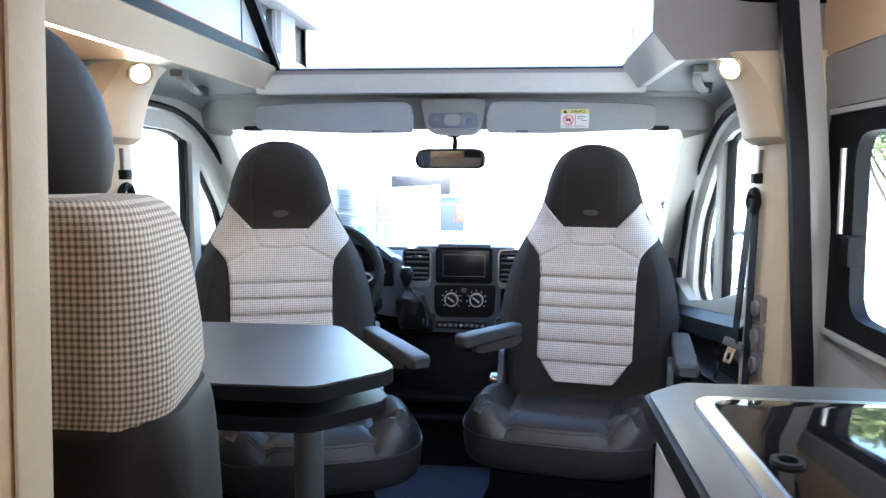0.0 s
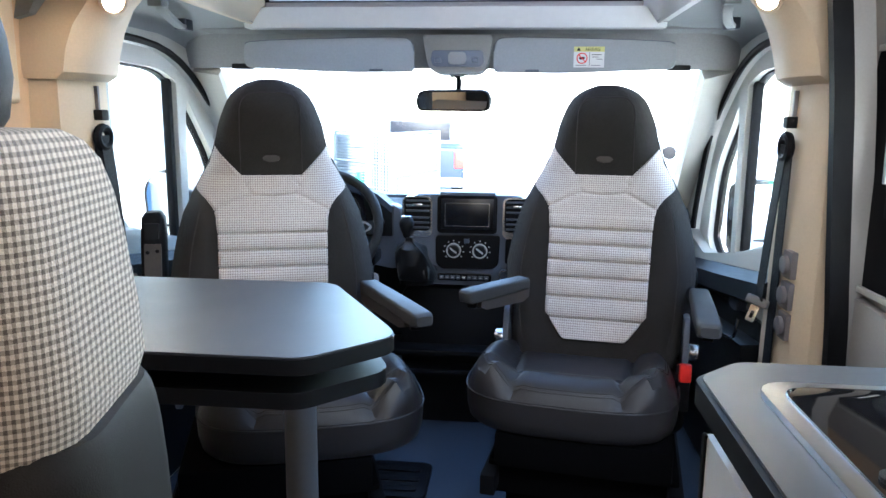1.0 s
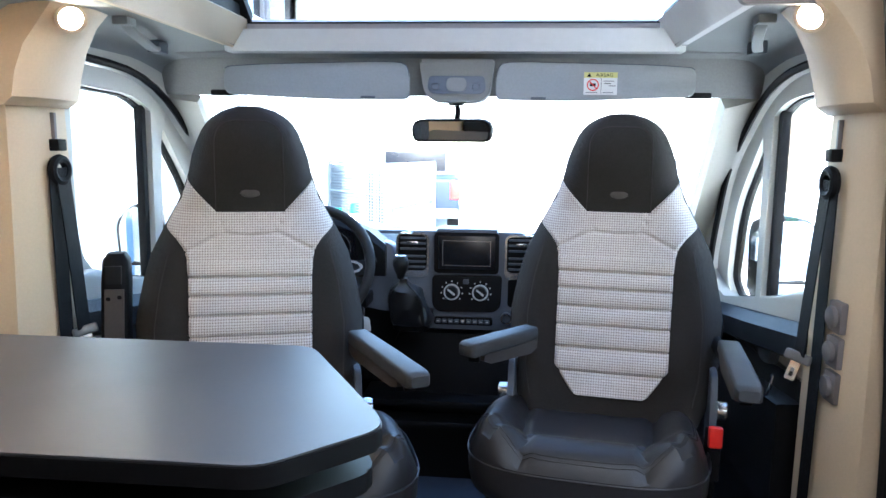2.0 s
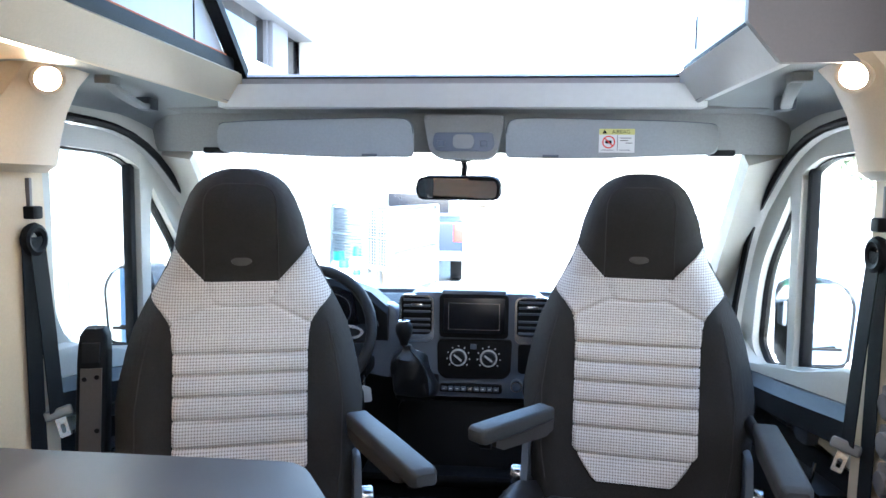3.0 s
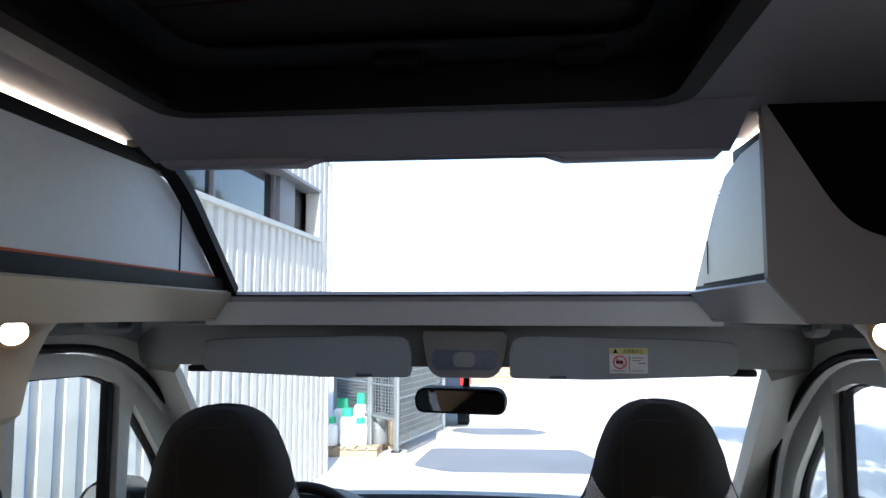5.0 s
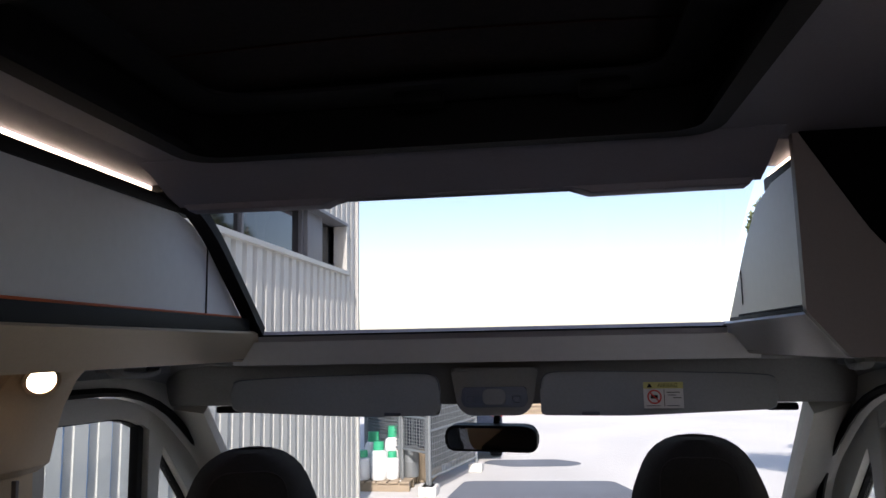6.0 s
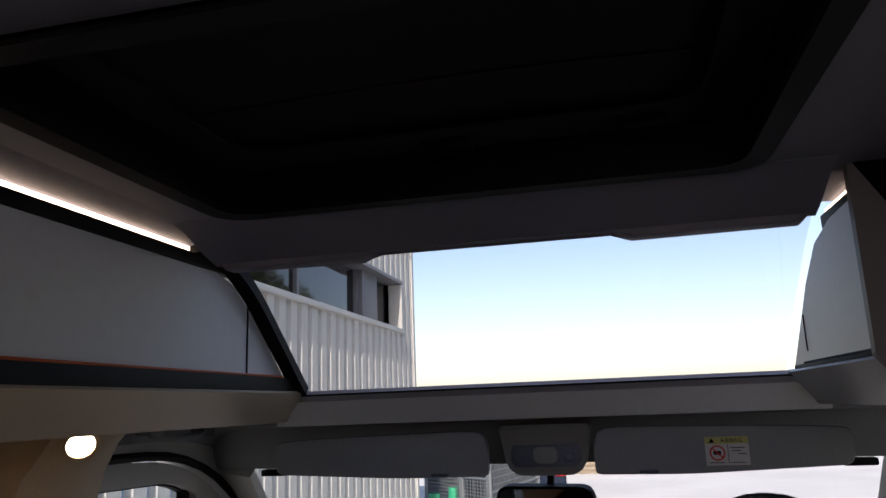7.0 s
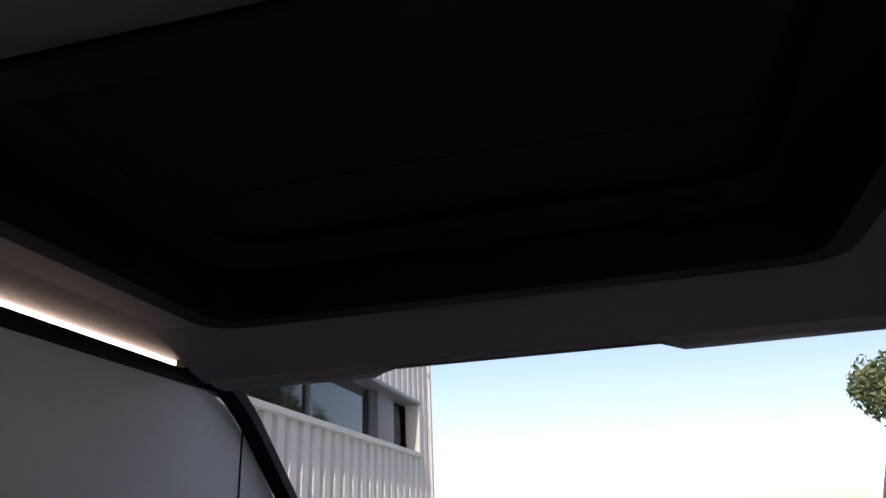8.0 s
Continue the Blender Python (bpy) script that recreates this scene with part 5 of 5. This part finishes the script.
def grab_handle(s):
    h = thing("grab_handle", "grey folding grab handle on the headliner", "grab handle", group="grab handles")
    pts = [(s * 0.655, 1.80, 1.362), (s * 0.66, 1.84, 1.345), (s * 0.70, 1.98, 1.338), (s * 0.74, 2.10, 1.340), (s * 0.75, 2.14, 1.352)]
    part("bar", sweep(smooth_path(pts, 4), round_rect(-0.012, 0.012, -0.006, 0.006, 0.004, 2)), HEADLINER, h, "grey bar")
    part("end_cap", box(min(s * 0.735, s * 0.770), max(s * 0.735, s * 0.770), 2.12, 2.17, 1.335, 1.366, 0.005), PLASTIC_GREY, h, "dark end cap")
    part("rear_cap", box(min(s * 0.64, s * 0.675), max(s * 0.64, s * 0.675), 1.785, 1.825, 1.350, 1.368, 0.004), HEADLINER, h, "grey end cap")


grab_handle(-1)
grab_handle(1)


def wing_mirror(s):
    w = thing("wing_mirror", "black wing mirror outside the cab door", "wing mirror", group="wing mirrors")
    c = Vector((s * 1.005, 2.50, 0.785))
    out = rounded([(-0.085, -0.13), (0.085, -0.135), (0.10, 0.06), (0.05, 0.125), (-0.07, 0.125), (-0.09, 0.09)], 0.03)
    bm = prism([(a * s, b) for a, b in out], "y", 0.0, 0.09, 0.02, 3)
    h = part("housing", bm, BLACK, w, "black housing")
    h.matrix_basis = Matrix.Translation(c) @ pose(0, 0, 0, 0, 0, s * 12)
    g = part("glass", prism([(a * s * 0.86, b * 0.88 + 0.005) for a, b in out], "y", -0.005, -0.001), MIRROR, w, "mirror glass")
    g.matrix_basis = h.matrix_basis.copy()
    part("divider", box(min(s * 0.955, s * 1.055), max(s * 0.955, s * 1.055), 2.486, 2.493, 0.715, 0.722), BLACK, w, "black line between the glasses")
    part("arm", box(min(s * 0.90, s * 0.95), max(s * 0.90, s * 0.95), 2.51, 2.56, 0.775, 0.85, 0.012), PLASTIC_GREY, w, "dark mirror arm")


wing_mirror(-1)
wing_mirror(1)

# round outlets on the pillar by the sliding door
for z in (0.800, 0.733, 0.666):
    o = thing("pillar_outlet", "round grey outlet on a square plate on the pillar", "outlet", group="pillar outlets")
    part("plate", prism(rounded([(1.640, z - 0.029), (1.690, z - 0.029), (1.690, z + 0.029), (1.640, z + 0.029)], 0.004), "x", 0.777, 0.790, 0.002), PANEL_GREY, o, "grey square plate")
    part("cap", disc((0.777, 1.666, z), 0.020, -0.010, "x", 24, 0.003), PANEL_GREY, o, "grey round cap")


# ---- outside ----
structure("ground", box(-300, 300, -300, 300, -0.70, -0.60), PAVING, "pale concrete yard in the sun", "ground")

# bluish shade bands on the yard, laid as thin dark strips
for name, x0, x1, y0, y1 in (("yard_shade_1", -1.3, 1.35, 9.95, 11.7), ("yard_shade_2", -1.1, 0.6, 12.9, 13.7)):
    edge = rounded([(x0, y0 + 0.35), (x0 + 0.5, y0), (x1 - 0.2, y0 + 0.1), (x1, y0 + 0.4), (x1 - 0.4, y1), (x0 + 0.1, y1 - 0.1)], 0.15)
    structure(name, prism(edge, "z", -0.6, -0.594), YARD_SHADE, "blue grey strip painted as shade on the yard", "asphalt")

hall = thing("industrial_hall", "pale corrugated steel hall with a ribbon of windows", "building")
WALL, END, PITCH = -2.33, 9.80, 0.215


def recess(z0, z1, a, b):
    """Light blue strips between the ribs: their skylit shade, put into the colour."""
    bm, q = bmesh.new(), a
    while q < b - 0.2:
        box(WALL - 0.046, WALL - 0.041, q + PITCH * 0.66, q + PITCH * 0.90, z0, z1, bm=bm)
        q += PITCH
    return bm


def sheet(z0, z1, a, b):
    pts, q = [], a
    while q < b - 0.01:
        pts += [(WALL, q), (WALL, q + PITCH * 0.55), (WALL - 0.045, q + PITCH * 0.68), (WALL - 0.045, q + PITCH * 0.87)]
        q += PITCH
    bm = bmesh.new()
    return loft([[(x, q, z0) for x, q in pts + [(WALL, b)]], [(x, q, z1) for x, q in pts + [(WALL, b)]]], closed=False, bm=bm)


part("lower_sheet", sheet(-0.6, 2.31, -12.0, END), SHEET, hall, "pale ribbed lower sheets", smooth=False)
tagged(part("rib_shade", recess(-0.6, 2.26, -12.0, END), RIB_SHADE, hall, "light blue strips painting the shade between the ribs", smooth=False), kind="stuff")
part("upper_sheet", sheet(2.89, 6.4, -12.0, END), SHEET, hall, "pale ribbed upper sheets", smooth=False)
part("end_sheet", sheet(2.31, 2.89, 9.28, END), SHEET, hall, "pale ribbed sheet beside the window", smooth=False)
part("core", box(-12, WALL - 0.30, -12.0, END - 0.05, -0.6, 6.4), SHEET, hall, "inner wall")
part("corner_trim", box(WALL - 0.06, WALL + 0.02, END - 0.06, END + 0.02, -0.6, 6.42, 0.008), SHEET, hall, "pale corner trim")
part("end_wall", box(-12, WALL - 0.02, END - 0.02, END, -0.6, 6.4), SHEET, hall, "pale end wall")
part("window_sill", box(WALL - 0.30, WALL + 0.04, -12.0, 9.30, 2.27, 2.32, 0.006), SHEET, hall, "pale window sill")
part("window_head", box(WALL - 0.30, WALL + 0.02, -12.0, 9.30, 2.88, 2.92, 0.006), WIN_GREY, hall, "grey window head")
part("window_jamb", box(WALL - 0.30, WALL + 0.015, 9.24, 9.29, 2.31, 2.89, 0.005), SHEET, hall, "pale window jamb")
for y0, y1 in ((8.62, 9.24), (6.6, 8.05), (4.6, 6.5), (2.6, 4.5), (0.6, 2.5), (-1.4, 0.5)):
    w = part("window", box(WALL - 0.20, WALL - 0.19, y0, y1, 2.31, 2.89), BLACK_GLOSS, hall, "dark window pane")
    part("frame", box(WALL - 0.21, WALL - 0.15, y1, y1 + 0.05, 2.31, 2.89, 0.004), WIN_GREY, w, "grey frame")
part("infill", box(WALL - 0.22, WALL - 0.10, 8.10, 8.62, 2.31, 2.89, 0.004), WIN_GREY, hall, "dark grey infill panel")
flood = thing("floodlight", "small floodlight on the wall of the hall", "floodlight")
part("body", box(WALL + 0.10, WALL + 0.26, 9.12, 9.30, 3.52, 3.68, 0.02), PLASTIC_GREY, flood, "grey lamp body")
part("lens", box(WALL + 0.255, WALL + 0.275, 9.14, 9.28, 3.54, 3.66, 0.005), WHITE_BOARD, flood, "pale lens")
part("bracket", tube([(WALL - 0.01, 9.2, 3.72), (WALL + 0.12, 9.2, 3.70)], 0.02, 8, up=(0, 1, 0)), PLASTIC_GREY, flood, "grey bracket")


def fence_panel(p, q, z0, z1, mesh_mat, label, nx, nz):
    """A site fence panel between two ground points."""
    f = thing("fence_panel", label, "fence", group="site fence panels")
    a, b = Vector((*p, 0)), Vector((*q, 0))
    up = Vector((0, 0, 1))
    for e in (a, b):
        part("post", tube([e + up * (-0.6), e + up * z1], 0.028, 10, up=(0, 1, 0)), FENCE, f, "galvanised post")
        part("foot", box(e.x - 0.11, e.x + 0.11, e.y - 0.16, e.y + 0.16, -0.6, -0.47, 0.02), PAVING, f, "concrete foot")
    for z in (z0, (z0 + z1) / 2, z1):
        part("rail", tube([a + up * z, b + up * z], 0.018, 8), FENCE, f, "galvanised rail")
    bm = bmesh.new()
    for k in range(1, nx):
        c = a.lerp(b, k / nx)
        tube([c + up * z0, c + up * z1], 0.006, 4, bm, up=(0, 1, 0))
    for k in range(1, nz):
        z = z0 + (z1 - z0) * k / nz
        tube([a + up * z, b + up * z], 0.006, 4, bm)
    tagged(part("wire_mesh", bm, mesh_mat, f, "welded wire mesh"), kind="stuff")
    return f


fence_panel((-1.55, 10.57), (-1.12, 12.5), -0.38, 0.85, FENCE, "galvanised site fence panel with grey cover behind it", 30, 14)
fence_panel((-2.02, 11.05), (-1.58, 10.60), -0.05, 0.85, FENCE, "galvanised site fence panel with dark mesh", 10, 20)
fence_panel((-2.75, 11.9), (-2.06, 11.10), -0.05, 0.85, FENCE, "galvanised site fence panel with pale slats", 12, 20)
stack1 = thing("covered_crate", "dark blue grid crate behind the site fence", "crate")
part("crate_body", box(-2.12, -1.66, 11.45, 12.4, -0.1, 0.80, 0.02), DARK_BLUE, stack1, "dark blue panel")
for k in range(9):
    part("batten", box(-2.10 + 0.052 * k, -2.088 + 0.052 * k, 11.432, 11.449, -0.08, 0.78), FENCE, stack1)
part("base", box(-2.12, -1.66, 11.45, 12.4, -0.6, -0.1, 0.02), PALLET, stack1, "wooden base")
tarp = thing("grey_tarpaulin", "pale grey tarpaulin stretched behind the fence", "tarpaulin")
bm = bmesh.new()
loft([[(-1.59 + 0.40 * f + 0.012 * math.sin(f * 37 + z * 4), 10.68 + 1.80 * f, z) for f in np.linspace(0, 1, 40)] for z in np.linspace(-0.30, 0.83, 12)], closed=False, bm=bm)
part("sheet", bm, TARP, tarp, "pale grey sheet")
part("hem", tube([(-1.59, 10.68, 0.832), (-1.19, 12.48, 0.832)], 0.012, 6), FENCE, tarp, "hem cord")

pal = thing("pallet", "weathered wooden pallet under the gas bottles", "pallet")
for k in range(6):
    part("board", box(-2.80 + 0.16 * k, -2.67 + 0.16 * k, 10.75, 11.45, -0.49, -0.465, 0.003), PALLET, pal)
for yy in (10.78, 11.08, 11.38):
    part("bearer", box(-2.80, -1.87, yy, yy + 0.08, -0.6, -0.49, 0.004), PALLET, pal)


def gas_bottle(x, y, h, r):
    b = thing("gas_bottle", "white gas bottle with a green collar on the pallet", "gas bottle", pose(x, y, -0.465), "gas bottles")
    n = 20
    prof = ((r * 0.85, 0.0), (r, 0.03), (r, h * 0.62), (r * 0.9, h * 0.72), (r * 0.55, h * 0.79))
    part("body", loft([[(a * math.cos(q), a * math.sin(q), z) for q in np.linspace(0, 2 * math.pi, n + 1)[:-1]] for a, z in prof]), BOTTLE_WHITE, b, "white steel body")
    part("collar", loft([[(a * math.cos(q), a * math.sin(q), z) for q in np.linspace(0, 2 * math.pi, n + 1)[:-1]] for a, z in ((r * 0.62, h * 0.76), (r * 0.66, h * 0.80), (r * 0.62, h), (r * 0.5, h))]), BOTTLE_GREEN, b, "green plastic collar")
    return b


for x, y, h, r in ((-2.58, 10.95, 0.40, 0.12), (-2.34, 10.95, 0.52, 0.12), (-2.16, 11.02, 0.38, 0.10), (-2.20, 11.30, 0.70, 0.13), (-2.50, 11.30, 0.62, 0.13)):
    gas_bottle(x, y, h, r)
drum = thing("steel_drum", "grey steel drums beside the gas bottles", "drum")
part("shell", disc((-1.93, 11.2, -0.465), 0.12, 0.42, "z", 20, 0.01), FENCE, drum, "grey shell")
part("hoop", tube([(-1.93 + 0.122 * math.cos(a), 11.2 + 0.122 * math.sin(a), -0.25) for a in np.linspace(0, 2 * math.pi, 21)[:-1]], 0.006, 6, closed=True), FENCE, drum, "rolled hoop")

louvre = thing("louvre_panel", "pale louvred panel leaning behind the site fence", "panel")
part("frame", ring([(-2.82, -0.6), (-2.14, -0.6), (-2.14, 0.80), (-2.82, 0.80)], [(-2.78, -0.56), (-2.18, -0.56), (-2.18, 0.76), (-2.78, 0.76)], "y", 12.0, 12.06), FENCE, louvre, "grey frame")
part("backing", box(-2.78, -2.18, 12.045, 12.055, -0.56, 0.76), FENCE, louvre, "grey backing sheet")
for k in range(22):
    part("slat", prism([(12.0, -0.55 + 0.06 * k), (12.04, -0.52 + 0.06 * k), (12.04, -0.51 + 0.06 * k), (12.0, -0.54 + 0.06 * k)], "x", -2.78, -2.18), FENCE, louvre)

# parked pick-up seen from behind
pk = thing("pickup_truck", "dark blue pick-up truck parked beyond the fence", "pick-up truck", pose(-1.66, 13.2, -0.6, 0, 0, 4))
part("bed", box(-0.92, 0.92, 0.0, 2.0, 0.55, 1.15, 0.06, 3), DARK_BLUE, pk, "dark blue load bed")
part("cab", loft([[(-w, a, z), (w, a, z), (w, b, z), (-w, b, z)] for w, a, b, z in ((0.92, 2.0, 5.2, 0.55), (0.92, 2.0, 5.3, 1.05), (0.86, 2.05, 4.1, 1.12), (0.72, 2.25, 3.7, 1.72))]), DARK_BLUE, pk, "dark blue cab")
part("rear_window", box(-0.62, 0.62, 2.08, 2.12, 1.2, 1.6, 0.02), SCREEN, pk, "dark rear window")
part("bumper", box(-0.90, 0.90, -0.16, 0.05, 0.45, 0.62, 0.03), PLASTIC_GREY, pk, "bright rear bumper")
for s in (-1, 1):
    part("tail_lamp", box(s * 0.84 - 0.09, s * 0.84 + 0.09, -0.02, 0.04, 0.78, 1.12, 0.02), RED, pk, "red tail lamp")
    for yy in (0.9, 4.3):
        tyre = part("wheel", disc((s * 0.80 - 0.11, yy, 0.36), 0.36, 0.22, "x", 24, 0.04), BLACK, pk, "black tyre")
        part("rim", disc((s * 0.915 - (0.01 if s < 0 else 0), yy, 0.36), 0.22, 0.01, "x", 20), CHROME, tyre, "bright rim")
part("tow_bar", box(-0.05, 0.05, -0.45, 0.0, 0.38, 0.45, 0.015), BLACK, pk, "black tow bar")

shed = thing("yard_shed", "low pale slatted shed with a dark opening", "shed")
part("body", box(-1.84, -0.17, 22.0, 24.0, -0.6, 0.55, 0.02), PALLET, shed, "weathered boarding")
part("roof", box(-1.94, -0.07, 21.85, 24.1, 0.80, 0.90, 0.02), FENCE, shed, "flat sheet roof")
for k in range(9):
    part("slat", box(-1.82, -0.19, 21.97, 22.0, -0.5 + 0.12 * k, -0.43 + 0.12 * k, 0.004), PALLET, shed)
for x in (-1.8, -1.0, -0.25):
    part("post", box(x, x + 0.07, 22.0, 22.07, 0.5, 0.80, 0.004), PALLET, shed)

# low fence and trailer far off
far = thing("low_fence", "low pale fence at the far side of the yard", "fence")
for k in range(30):
    part("picket", box(-8 + 1.2 * k, -7.9 + 1.2 * k, 46.0, 46.1, -0.6, 0.5, 0.02), FENCE, far)
part("top_rail", box(-8, 27, 46.0, 46.08, 0.42, 0.5, 0.01), FENCE, far, "top rail")
trailer = thing("car_trailer", "low flat trailer parked on the yard", "trailer", pose(7.0, 33.0, -0.6, 0, 0, 80))
part("deck", box(-0.9, 0.9, -2.0, 2.0, 0.45, 0.55, 0.03), FENCE, trailer, "flat grey deck")
part("drawbar", box(-0.06, 0.06, -3.4, -2.0, 0.42, 0.5, 0.02), FENCE, trailer, "steel drawbar")
for s in (-1, 1):
    part("wheel", disc((s * 0.95 - 0.08, 0.2, 0.28), 0.28, 0.16, "x", 20, 0.03), BLACK, trailer, "black wheel")


def tree(x, y, h, spread, seed):
    """A trunk with limbs and a crown of many small leaves."""
    rnd = random.Random(seed)
    t = thing("tree", "green leafy tree at the edge of the yard", "tree", pose(x, y, -0.6), "trees round the yard")
    bm = bmesh.new()

    def limb(p, q, r0, r1):
        mid = (p + q) / 2 + Vector((rnd.uniform(-1, 1), rnd.uniform(-1, 1), 0)) * (q - p).length * 0.08
        rows = []
        for c, r in ((p, r0), (mid, (r0 + r1) / 2), (q, r1)):
            rows.append([c + Vector((r * math.cos(a), r * math.sin(a), 0)) for a in np.linspace(0, 2 * math.pi, 8)[:-1]])
        loft(rows, bm=bm)

    fork = Vector((0, 0, h * 0.38))
    limb(Vector((0, 0, 0)), fork, h * 0.03, h * 0.02)
    ends = []
    for k in range(11):
        a, e = k * 2.4 + rnd.random(), rnd.uniform(0.35, 1.0)
        q = fork + Vector((math.cos(a) * spread * rnd.uniform(0.35, 0.8), math.sin(a) * spread * rnd.uniform(0.35, 0.8), h * 0.55 * e))
        limb(fork + Vector((0, 0, h * 0.02 * k - h * 0.1)), q, h * 0.011, h * 0.003)
        ends.append(q)
    part("trunk", bm, BARK, t, "brown trunk and limbs")
    verts, faces = [], []
    for q in ends:
        size = spread * rnd.uniform(0.26, 0.46)
        for _ in range(700):
            d = Vector((rnd.gauss(0, 1), rnd.gauss(0, 1), rnd.gauss(0, 0.8)))
            c = q + d.normalized() * size * rnd.random() ** 0.45
            u = Vector((rnd.uniform(-1, 1), rnd.uniform(-1, 1), rnd.uniform(-1, 1))).normalized()
            v = u.cross(Vector((rnd.uniform(-1, 1), rnd.uniform(-1, 1), rnd.uniform(-1, 1)))).normalized()
            ls = h * rnd.uniform(0.006, 0.012)
            n = len(verts)
            verts += [tuple(c + u * ls * 1.6), tuple(c + v * ls * 0.7), tuple(c - u * ls * 1.6), tuple(c - v * ls * 0.7)]
            faces.append((n, n + 1, n + 2, n + 3))
    me = bpy.data.meshes.new("crown")
    me.from_pydata(verts, [], faces)
    me.materials.append(LEAF)
    c = new("crown", me)
    c.parent = t
    tagged(c, "crown of small green leaves", kind="stuff")


for k, (x, y, h, sp) in enumerate(((11.7, 33.0, 11.0, 3.2), (5.6, 8.4, 5.2, 1.9), (5.4, 5.4, 4.6, 1.8), (5.1, 9.8, 3.3, 1.2), (15.5, 30.0, 9.0, 3.0), (9.5, -3.0, 6.5, 2.6), (8.0, -9.0, 7.0, 2.8), (10.0, 3.5, 5.0, 2.2), (14.0, -14.0, 9.0, 3.5), (18.0, 9.0, 7.0, 3.0), (6.5, -15.0, 6.0, 2.6), (22.0, 20.0, 8.0, 3.2))):
    tree(x, y, h, sp, 20 + k)
